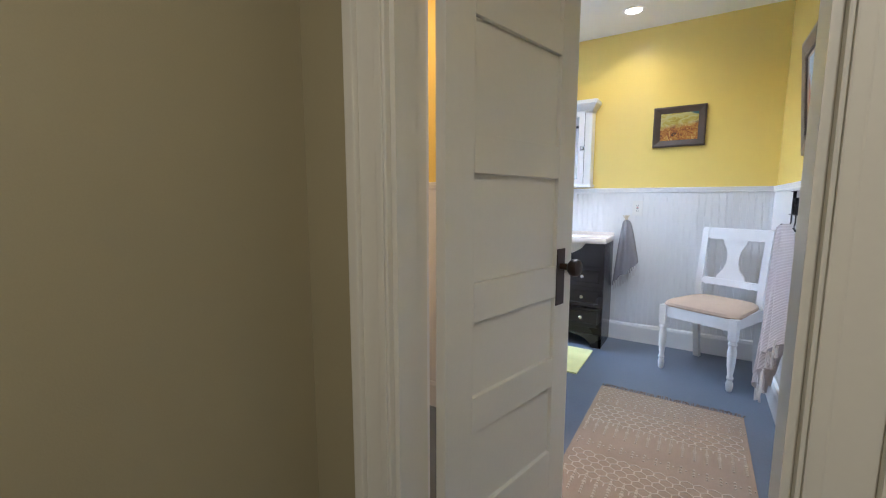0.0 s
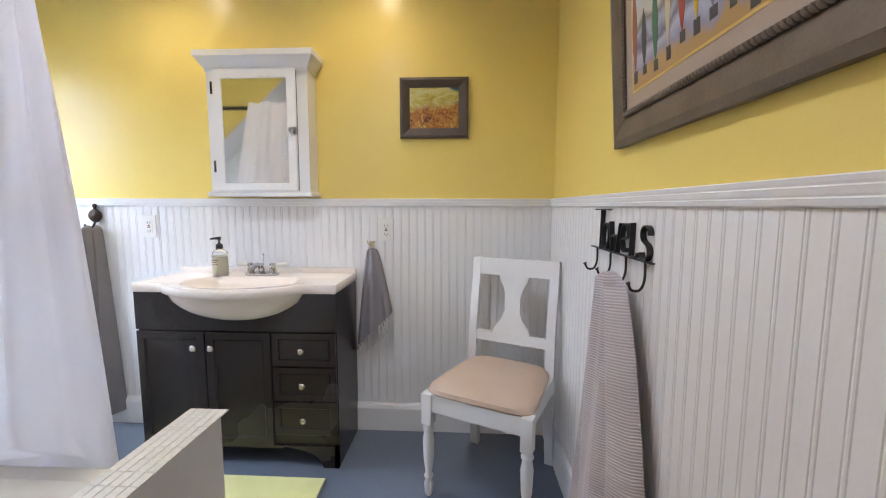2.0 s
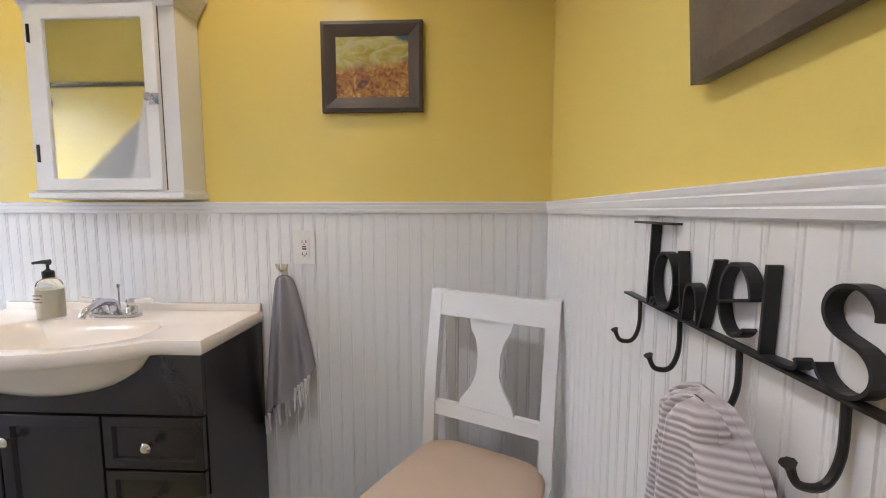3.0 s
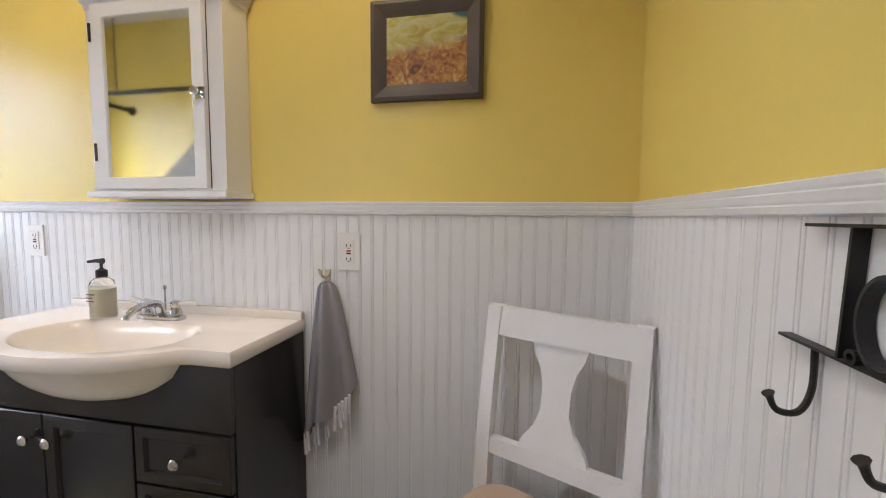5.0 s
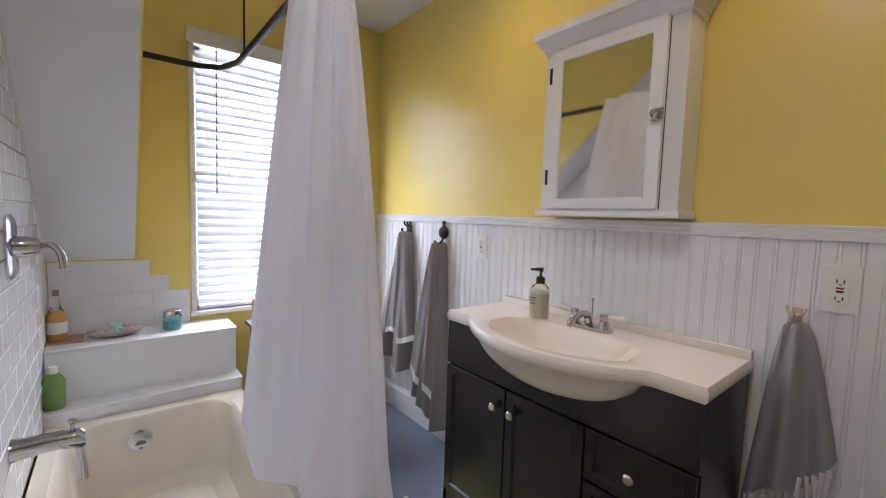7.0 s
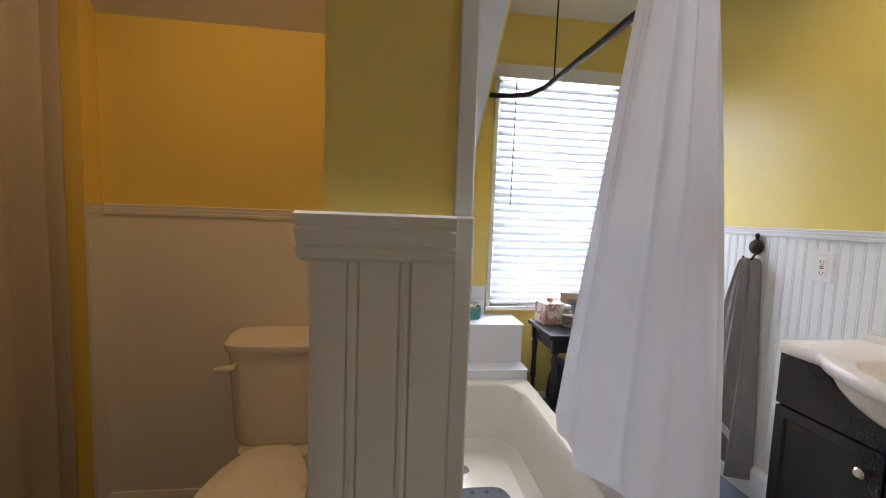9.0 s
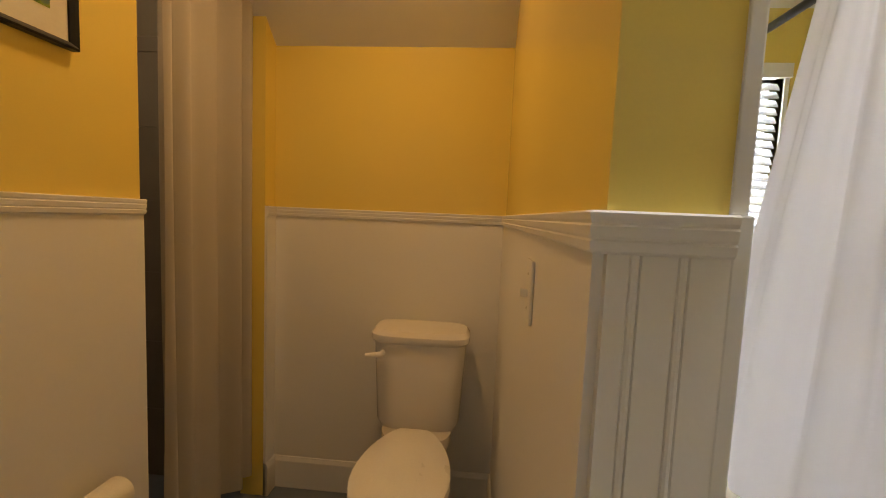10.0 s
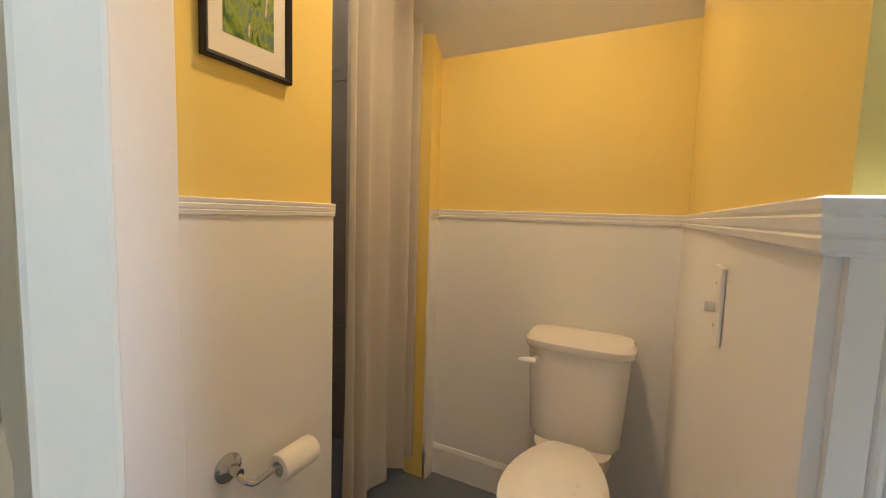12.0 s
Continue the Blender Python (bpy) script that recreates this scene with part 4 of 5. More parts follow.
# ---- hanging towels ----
def draped(m, top_w, left, right, z_left, z_right, depth, folds, mat, start=0.0, n=72, rows=20, seed=0, sag=0.0, spread=0.8):
    """Cloth gathered at a point: front folds and a flat back; local x along the wall, -y off it, z 0 at the hook. left, right: where the
    bottom corners hang; z_left, z_right: their heights."""
    rn = random.Random(seed)
    ph = [rn.uniform(0, 6.28) for _ in range(4)]
    bm, loops = bmesh.new(), []
    for j in range(rows + 1):
        v = start + (1 - start) * j / rows
        e = v ** spread
        x0, x1 = -top_w + (left + top_w) * e, top_w + (right - top_w) * e
        front, back = [], []
        for i in range(n + 1):
            u = i / n
            x = x0 + (x1 - x0) * u
            zb = z_left + (z_right - z_left) * u - sag * math.sin(math.pi * u) + 0.02 * math.sin(9 * u + ph[1])
            round_end = math.sqrt(max(0.0, 1 - (2 * u - 1) ** 6))
            f = 0.5 + 0.28 * math.sin(2 * math.pi * folds * u + ph[0] + 0.6 * math.sin(3 * v + ph[2])) + 0.16 * math.sin(2 * math.pi * folds * 1.9 * u + ph[3] + v)
            d = (0.018 + (0.45 + 0.55 * v) * depth * f) * round_end + 0.006
            front.append((x, -d, zb * v))
            back.append((x, -0.004 - 0.012 * (1 - v), zb * v))
        if j == 0 and start == 0.0:
            for k, rise in ((0.25, 0.016), (0.7, 0.011)):
                loops.append([m @ Vector((x * k, -0.018 + (y + 0.018) * k, rise)) for x, y, z in front + back[::-1]])
        loops.append([m @ Vector(p) for p in front + back[::-1]])
    return rings(bm, loops)
def fringe(m, left, right, z_left, z_right, depth, length, count, seed=0):
    rn, bm = random.Random(seed), bmesh.new()
    for i in range(count):
        u = (i + 0.5) / count
        x, z = left + (right - left) * u, z_left + (z_right - z_left) * u
        y = -0.012 - depth * (0.4 + 0.4 * rn.random())
        dx = rn.uniform(-0.008, 0.008)
        tube(bm, [m @ Vector(p) for p in ((x, y, z + 0.012), (x + dx * 0.5, y - 0.002, z - length * 0.5), (x + dx, y, z - length * rn.uniform(0.8, 1.1)))], [0.0055, 0.0045, 0.0060], 6)
    return bm
I4 = Matrix()
def striped(nt, b, co, mul):
    """Fine woven rows across the cloth."""
    w = nt.nodes.new("ShaderNodeTexWave")
    w.bands_direction = "Z"
    w.inputs["Scale"].default_value, w.inputs["Distortion"].default_value, w.inputs["Detail"].default_value = 46, 1.3, 2
    nt.links.new(co.outputs["Object"], w.inputs["Vector"])
    r = nt.nodes.new("ShaderNodeValToRGB")
    r.color_ramp.elements[0].color, r.color_ramp.elements[1].color = (0.52, 0.47, 0.49, 1), (0.68, 0.645, 0.665, 1)
    nt.links.new(w.outputs["Color"], r.inputs["Fac"])
    nt.links.new(r.outputs[0], b.inputs["Base Color"])
    bp = nt.nodes.new("ShaderNodeBump")
    bp.inputs["Strength"].default_value, bp.inputs["Distance"].default_value = 0.5, 0.003
    nt.links.new(w.outputs["Fac"], bp.inputs["Height"])
    nt.links.new(bp.outputs[0], b.inputs["Normal"])
STRIPED = material("striped_cotton", (0.5, 0.46, 0.47), 0.95, extra=striped)
PALE = material("white_cotton", (0.72, 0.70, 0.70), 0.95, noise=0.06, scale=20, bump=0.5)
LGREY = material("light_grey_cotton", (0.30, 0.29, 0.315), 0.95, noise=0.08, scale=20, bump=0.7, fine=500)

t1 = thing("towel", pose(EAST - 0.038, 2.590, 0.998, 0, 0, -90), "pale pink-grey striped cotton towel with fringes, hung from an iron hook", "towel")
# local x runs from the far side to the near side of the wall
part("cloth", draped(I4, 0.042, -0.12, 0.235, -0.78, -0.50, 0.085, 2.2, STRIPED, seed=3, spread=0.62), STRIPED, t1, smooth=True)
part("fold", draped(pose(0.02, -0.02, 0), 0.030, -0.14, 0.06, -0.88, -0.70, 0.065, 1.4, STRIPED, seed=8, spread=0.66), STRIPED, t1, smooth=True)
part("fringe", fringe(I4, -0.12, 0.235, -0.78, -0.50, 0.07, 0.06, 22, 1), PALE, t1, "pale knotted fringe")
part("fringe", fringe(pose(0.02, -0.02, 0), -0.14, 0.06, -0.88, -0.70, 0.05, 0.07, 14, 2), PALE, t1, "pale knotted fringe")

t2 = thing("hand_towel", pose(-0.452, NORTH - 0.014, 0.955), "light grey hand towel with a white fringe beside the vanity", "towel")
part("cloth", draped(I4, 0.028, -0.088, 0.098, -0.50, -0.33, 0.070, 1.25, LGREY, seed=5), LGREY, t2, smooth=True)
part("fringe", fringe(I4, -0.075, 0.098, -0.495, -0.33, 0.060, 0.060, 13, 3), PALE, t2, "white knotted fringe")
hk = thing("towel_hook", pose(-0.457, NORTH - 0.0105, 0.975), "small aged brass double towel hook", "hook")
BRASS = material("aged_brass", (0.60, 0.52, 0.38), 0.35, metal=0.7, noise=0.15, scale=40)
part("plate", boxes((-0.011, 0.011, -0.004, 0, -0.045, 0.030), bevel=0.002), BRASS, hk)
part("prong", tube(bmesh.new(), smooth_path([(0, -0.004, 0.012), (0, -0.030, 0.010), (0, -0.045, 0.020), (0, -0.048, 0.034)], 4), 0.004, 8), BRASS, hk, smooth=True)
part("prong", tube(bmesh.new(), smooth_path([(-0.020, -0.022, 0.034), (-0.014, -0.024, 0.018), (0, -0.022, 0.012), (0.014, -0.024, 0.018), (0.020, -0.022, 0.034)], 4), 0.0035, 8), BRASS, hk, smooth=True)
part("prong", tube(bmesh.new(), smooth_path([(0, -0.004, -0.020), (0, -0.024, -0.034), (0, -0.034, -0.028), (0, -0.036, -0.012)], 4), 0.004, 8), BRASS, hk, smooth=True)

t3 = thing("towel", pose(-2.245, NORTH - 0.014, 1.105), "dark grey cotton bath towel hung from an iron hook", "towel")
part("cloth", draped(I4, 0.045, -0.290, 0.10, -0.64, -0.78, 0.105, 2.2, GREYTOWEL, seed=11, sag=0.08), GREYTOWEL, t3, smooth=True)
part("fold", draped(pose(0, -0.03, 0), 0.035, -0.15, 0.125, -0.60, -0.62, 0.06, 2.2, GREYTOWEL, seed=12), GREYTOWEL, t3, smooth=True)
part("border", draped(pose(0, -0.032, 0), 0.035, -0.152, 0.127, -0.60, -0.62, 0.061, 2.2, PALE, start=0.95, rows=3, seed=12), PALE, t3, "white woven border", True)
t4 = thing("towel", pose(-1.905, NORTH - 0.014, 1.065), "grey cotton bath towel with a white border, hung beside the vanity", "towel")
part("cloth", draped(I4, 0.022, -0.215, 0.085, -0.84, -1.00, 0.085, 2.4, GREYTOWEL, seed=21, sag=0.02), GREYTOWEL, t4, smooth=True)
part("fold", draped(pose(-0.01, -0.035, 0), 0.020, -0.185, 0.035, -0.72, -0.84, 0.05, 1.6, LGREY, seed=22), GREYTOWEL, t4, smooth=True)
part("border", draped(pose(-0.01, -0.037, 0), 0.020, -0.186, 0.036, -0.72, -0.84, 0.051, 1.6, PALE, start=0.95, rows=3, seed=22), PALE, t4, "white woven border", True)

h1 = thing("towel_hook", pose(-2.245, NORTH - 0.0105, 1.140), "black cast iron crown-shaped towel hook", "hook")
part("plate", boxes((-0.022, 0.022, -0.012, 0, -0.030, 0.022), bevel=0.003), BLACK, h1)
for x in (-0.026, 0, 0.026):
    part("prong", tube(bmesh.new(), smooth_path([(x * 0.6, -0.010, 0.010), (x, -0.020, 0.022), (x * 1.2, -0.022, 0.040)], 4), [0.006] * 8 + [0.007], 8), BLACK, h1, smooth=True)
part("hook", tube(bmesh.new(), smooth_path([(0, -0.010, -0.010), (0, -0.035, -0.035), (0, -0.055, -0.020), (0, -0.058, 0.0)], 4), 0.006, 8), BLACK, h1, smooth=True)
h2 = thing("towel_hook", pose(-1.912, NORTH - 0.0105, 1.130), "dark bronze towel hook with a round knob", "hook")
part("plate", lathe(bmesh.new(), [(0.012, 0), (0.030, 0.002), (0.036, 0.012), (0.030, 0.022), (0.012, 0.028), (0, 0.030)], pose(0, 0, 0, 90, 0, 0)), BRONZE, h2, smooth=True)
part("finial", lathe(bmesh.new(), [(0.006, 0.024), (0.010, 0.032), (0.006, 0.040), (0.011, 0.050), (0.008, 0.060), (0, 0.064)], pose(0, -0.012, 0), 12), BRONZE, h2, smooth=True)
part("hook", tube(bmesh.new(), smooth_path([(0, -0.012, -0.028), (0, -0.030, -0.055), (-0.012, -0.045, -0.062), (-0.028, -0.050, -0.045)], 4), 0.005, 8), BRONZE, h2, smooth=True)
part("hook", tube(bmesh.new(), smooth_path([(0, -0.030, -0.055), (0.010, -0.045, -0.062), (0.024, -0.050, -0.046)], 4), 0.005, 8), BRONZE, h2, smooth=True)

# ---- the iron sign with hooks ----
sign = thing("towel_rack_sign", pose(EAST - 0.0105, 2.659, 1.055, 0, 0, -90), "black iron word rack reading Towels with four hooks", "towel rack")
sign.scale = (1.066, 1.0, 1.085)
part("base_bar", boxes((-0.208, 0.196, -0.0145, -0.001, -0.0030, 0.0), bevel=0.001), BLACK, sign)


def strip(*lines):
    """Flat iron bent along lines in the plane of the wall, 14 mm deep and 3 mm thick."""
    bm = bmesh.new()
    for line in lines:
        loops = []
        pts = [Vector((x, 0, z)) for x, z in line]
        for i, p in enumerate(pts):
            d = (pts[min(i + 1, len(pts) - 1)] - pts[max(i - 1, 0)]).normalized()
            n = Vector((-d.z, 0, d.x)) * 0.0015
            loops.append([p + n + Vector((0, -0.001, 0)), p - n + Vector((0, -0.001, 0)), p - n + Vector((0, -0.0150, 0)), p + n + Vector((0, -0.0150, 0))])
        rings(bm, loops)
    return bm


def arc(cx, cz, rx, rz, a0, a1, n=24):
    return [(cx + rx * math.cos(radians(a0 + (a1 - a0) * i / n)), cz + rz * math.sin(radians(a0 + (a1 - a0) * i / n))) for i in range(n + 1)]


LETTERS = (
    strip([(-0.179, 0.1085), (-0.070, 0.1085)], [(-0.127, 0.0), (-0.122, 0.107)], arc(-0.113, 0.005, 0.005, 0.005, 0, 360, 12)),
    strip(arc(-0.086, 0.037, 0.025, 0.0355, 0, 360, 30)),
    strip([(-0.052, 0.078), (-0.041, 0.001), (-0.038, 0.001)] + arc(-0.024, 0.030, 0.011, 0.014, 170, 10, 8) + [(-0.008, 0.001), (-0.004, 0.001), (0.018, 0.076)]),
    strip([(0.026, 0.036), (0.070, 0.046)] + arc(0.049, 0.042, 0.022, 0.034, 10, 315, 26)),
    strip([(0.088, 0.080), (0.086, 0.003), (0.115, 0.003)] + arc(0.115, 0.009, 0.010, 0.006, -90, 40, 6)),
    strip(arc(0.163, 0.058, 0.019, 0.018, -5, 250, 18) + arc(0.161, 0.020, 0.021, 0.0185, 60, -170, 18)),
)
for bm in LETTERS:
    part("letter", bm, BLACK, sign)
for x in (-0.164, -0.054, 0.052, 0.160):
    part("hook", tube(bmesh.new(), smooth_path([(x, -0.007, -0.003), (x, -0.007, -0.042), (x, -0.017, -0.064), (x, -0.036, -0.064), (x, -0.045, -0.048)], 5), [0.0032] * 19 + [0.0036, 0.006], 8), BLACK, sign, smooth=True)

# ---- the long picture ----
big = thing("framed_picture", pose(EAST - 0.021, 2.138, 1.605, 4.0, 0, -90), "long framed beach picture with painted surfboards, leaning from the wall", "picture")
BW, BH = 1.150, 0.525
GREYWOOD = material("weathered_brown_frame", (0.13, 0.10, 0.075), 0.45, noise=0.3, scale=50, bump=0.4)
part("frame", frame_bars(BW, BH, 0.072, 0.020), GREYWOOD, big)
def rope(w, h, r):
    bm = bmesh.new()
    for (xa, za), (xb, zb) in (((-w, -h), (w, -h)), ((w, -h), (w, h)), ((w, h), (-w, h)), ((-w, h), (-w, -h))):
        length = math.hypot(xb - xa, zb - za)
        k = int(length / 0.011)
        for i in range(k):
            u = (i + 0.5) / k
            x, z = xa + (xb - xa) * u, za + (zb - za) * u
            dx, dz = (xb - xa) / length, (zb - za) / length
            lathe(bm, [(0, -0.010), (r * 0.8, -0.006), (r, 0), (r * 0.8, 0.006), (0, 0.010)], Matrix.Translation((x, -0.018, z)) @ Matrix.Rotation(math.atan2(dx, dz) + 0.9, 4, "Y"), 6)
    return bm
part("rope_moulding", rope(BW / 2 - 0.077, BH / 2 - 0.077, 0.0065), GREYWOOD, big, "twisted rope moulding inside the frame", True)
part("mount", boxes((-BW / 2 + 0.07, BW / 2 - 0.07, -0.012, -0.001, -BH / 2 + 0.07, BH / 2 - 0.07)), material("tan_mount_card", (0.42, 0.33, 0.25), 0.8, noise=0.05), big, "tan card mount")
def beach(nt, b):
    co, sep, n, r = (nt.nodes.new(k) for k in ("ShaderNodeTexCoord", "ShaderNodeSeparateXYZ", "ShaderNodeTexNoise", "ShaderNodeValToRGB"))
    n.inputs["Scale"].default_value, n.inputs["Detail"].default_value = 14, 6
    nt.links.new(co.outputs["Object"], sep.inputs[0])
    nt.links.new(co.outputs["Object"], n.inputs["Vector"])
    m = nt.nodes.new("ShaderNodeMath")
    m.operation = "MULTIPLY_ADD"
    m.inputs[1].default_value = 0.10
    nt.links.new(n.outputs["Fac"], m.inputs[0])
    nt.links.new(sep.outputs["Z"], m.inputs[2])
    q = nt.nodes.new("ShaderNodeMapRange")
    q.inputs["From Min"].default_value, q.inputs["From Max"].default_value = -0.09, 0.20
    nt.links.new(m.outputs[0], q.inputs["Value"])
    nt.links.new(q.outputs[0], r.inputs["Fac"])
    e = r.color_ramp.elements
    e[0].color, e[0].position = (0.42, 0.26, 0.10, 1), 0.08
    e[1].color, e[1].position = (0.34, 0.46, 0.58, 1), 1.0
    for p, c in ((0.16, (0.28, 0.27, 0.38)), (0.27, (0.42, 0.42, 0.50)), (0.33, (0.14, 0.13, 0.17)), (0.40, (0.36, 0.38, 0.46)), (0.46, (0.20, 0.17, 0.15)), (0.52, (0.52, 0.50, 0.42)), (0.7, (0.50, 0.55, 0.58))):
        e.new(p).color = (*c, 1)
    nt.links.new(r.outputs["Color"], b.inputs["Base Color"])
part("print", boxes((-BW / 2 + 0.125, BW / 2 - 0.125, -0.0135, -0.0122, -BH / 2 + 0.125, BH / 2 - 0.10)), painting("beach_print", beach), big, "painted beach under a pale sky")
part("print_edge", boxes((-BW / 2 + 0.119, BW / 2 - 0.119, -0.0133, -0.0121, -BH / 2 + 0.119, -BH / 2 + 0.125), (-BW / 2 + 0.119, -BW / 2 + 0.125, -0.0133, -0.0121, -BH / 2 + 0.125, BH / 2 - 0.10)), material("gold_card", (0.62, 0.42, 0.12), 0.5), big, "gold edge line")
board_mats = [material("board_paint", c, 0.5, noise=0.05, bump=0) for c in ((0.30, 0.09, 0.04), (0.06, 0.06, 0.06), (0.05, 0.16, 0.09), (0.52, 0.44, 0.28), (0.34, 0.05, 0.03), (0.62, 0.42, 0.02), (0.16, 0.18, 0.20), (0.60, 0.50, 0.05), (0.60, 0.42, 0.30), (0.32, 0.16, 0.06), (0.58, 0.40, 0.10), (0.07, 0.15, 0.16))]
rnb = random.Random(6)
x = -BW / 2 + 0.140
for k in range(17):
    h, w = rnb.uniform(0.13, 0.22), rnb.uniform(0.008, 0.013) * (1 + k * 0.03)
    z0 = -0.105 + rnb.uniform(-0.01, 0.02)
    pts = [(w * math.sin(math.pi * t) ** 0.8, t) for t in (i / 8 for i in range(9))]
    out = [(x + p, z0 + h * t) for p, t in pts] + [(x - p, z0 + h * t) for p, t in pts[-2:0:-1]]
    part("painted_surfboard", rings(bmesh.new(), [[(a, y, c) for a, c in out] for y in (-0.0136, -0.0142)]), board_mats[k % len(board_mats)], big)
    part("painted_shadow", boxes((x - w * 0.7, x + w * 0.9, -0.0139, -0.0136, z0 - h * 0.12, z0 + 0.004)), board_mats[1], big)
    x += rnb.uniform(0.045, 0.058)
    if x > BW / 2 - 0.14:
        break

# ---- green picture ----
gp = thing("framed_picture", pose(-0.917, SOUTH + 0.002, 1.665, 0, 0, 180), "small green landscape print in a thin black frame", "picture")
part("frame", frame_bars(0.230, 0.305, 0.014, 0.016), BLACK, gp)
part("mount", boxes((-0.105, 0.105, -0.006, -0.001, -0.142, 0.142)), material("white_card", (0.74, 0.72, 0.66), 0.7, bump=0), gp, "white card mount")
part("print", boxes((-0.066, 0.066, -0.0072, -0.0061, -0.090, 0.095)), painting("green_print", abstract([(0.01, 0.03, 0.02), (0.05, 0.14, 0.02), (0.24, 0.32, 0.04), (0.08, 0.16, 0.18), (0.62, 0.52, 0.26)], 20, (1.6, 1, 0.7))), gp, "green painted landscape")

# ---- paper holder ----
tp = thing("paper_holder", pose(-0.845, SOUTH + 0.0105, 0.597), "chrome toilet paper holder with a roll", "toilet paper holder")
part("rosette", lathe(bmesh.new(), [(0.034, 0), (0.034, 0.005), (0.024, 0.010), (0.012, 0.014), (0.010, 0.045)], pose(0, 0, 0, -90, 0, 0), 24), CHROME, tp, smooth=True)
part("arm", tube(bmesh.new(), smooth_path([(0, 0.030, 0.0), (0, 0.050, -0.012), (-0.02, 0.062, -0.030), (-0.06, 0.062, -0.030), (-0.185, 0.062, -0.030)], 4), 0.0075, 10), CHROME, tp, smooth=True)
def roll():
    bm = bmesh.new()
    m = pose(-0.200, 0.062, -0.036, 0, 90, 0)
    return lathe(bm, [(0.019, 0), (0.034, 0), (0.036, 0.003), (0.036, 0.107), (0.034, 0.110), (0.019, 0.110), (0.019, 0)], m, 28)
part("paper_roll", roll(), material("tissue_paper", (0.80, 0.78, 0.74), 0.95, noise=0.02, bump=0.3), tp, "nearly used white paper roll", True)

# ---- things on the vanity ----
soap = thing("soap_dispenser", pose(-1.180, 3.435, 0.8425), "clear soap dispenser with cream soap and a black pump", "soap dispenser")
soap.scale = (1.07, 1.07, 1.07)
part("bottle", lathe(bmesh.new(), [(0, 0), (0.032, 0), (0.034, 0.004), (0.034, 0.095), (0.028, 0.112), (0.014, 0.122), (0.014, 0.130)], seg=28), glassy("clear_plastic", (0.95, 0.95, 0.92)), soap, "clear plastic bottle", True)
part("liquid", lathe(bmesh.new(), [(0, 0.003), (0.031, 0.003), (0.031, 0.088), (0, 0.088)], seg=28), material("cream_soap", (0.86, 0.80, 0.62), 0.4, bump=0), soap, "cream liquid soap", True)
part("label_lines", boxes(*[(-0.018, -0.018 + w, -0.0352, -0.0342, z, z + 0.0035) for z, w in ((0.072, 0.030), (0.062, 0.022), (0.052, 0.026))]), material("brown_ink", (0.25, 0.14, 0.08), 0.6, bump=0), soap, "brown printed lines")
part("collar", lathe(bmesh.new(), [(0.015, 0.124), (0.015, 0.142), (0.008, 0.146), (0.004, 0.150), (0.004, 0.168)], seg=18), BLACK, soap, "black pump collar", True)
part("pump", tube(bmesh.new(), [(0.006, 0.002, 0.170), (-0.012, -0.004, 0.171), (-0.034, -0.012, 0.168)], [0.009, 0.0055, 0.004], 10), BLACK, soap, "black pump head", True)
fa = thing("faucet", pose(-0.985, 3.460, 0.8425), "chrome basin faucet with two white porcelain levers", "faucet")
fa.scale = (1.08, 1.08, 1.08)
part("base", rings(bmesh.new(), [srect(0, 0.078, 0.026, z, 3, 30) for z in (0, 0.010)] + [srect(0, 0.070, 0.020, 0.014, 3, 30)]), CHROME, fa, smooth=True)
part("spout", tube(bmesh.new(), smooth_path([(0, 0, 0.012), (0, -0.012, 0.045), (0, -0.055, 0.052), (0, -0.100, 0.036), (0, -0.112, 0.022)], 5), [0.013] * 6 + [0.0105] * 10 + [0.009] * 5, 12), CHROME, fa, smooth=True)
part("pop_up_rod", lathe(bmesh.new(), [(0.0025, 0.02), (0.0025, 0.085), (0.005, 0.088), (0.004, 0.096), (0, 0.098)], pose(0, 0.016, 0), 10), CHROME, fa, smooth=True)
for s in (-1, 1):
    part("handle_base", lathe(bmesh.new(), [(0.017, 0.012), (0.015, 0.030), (0.011, 0.036), (0.015, 0.044), (0.013, 0.054), (0, 0.058)], pose(s * 0.052, 0, 0), 16), CHROME, fa, smooth=True)
    part("lever", tube(bmesh.new(), [(s * 0.062, 0, 0.047), (s * 0.085, 0.004, 0.048), (s * 0.112, 0.008, 0.050), (s * 0.118, 0.009, 0.050)], [0.006, 0.0085, 0.0095, 0.004], 12), CERAMIC, fa, "white porcelain lever", True)
part("overflow_hole", lathe(bmesh.new(), [(0.010, 0), (0.010, 0.002), (0.006, 0.003), (0, 0.003)], pose(-0.985, 3.300, 0.7305), 16), CHROME, None, "chrome basin drain", True)
tagged(bpy.data.objects["overflow_hole"], "round chrome drain in the basin", "drain").name = "basin_drain"

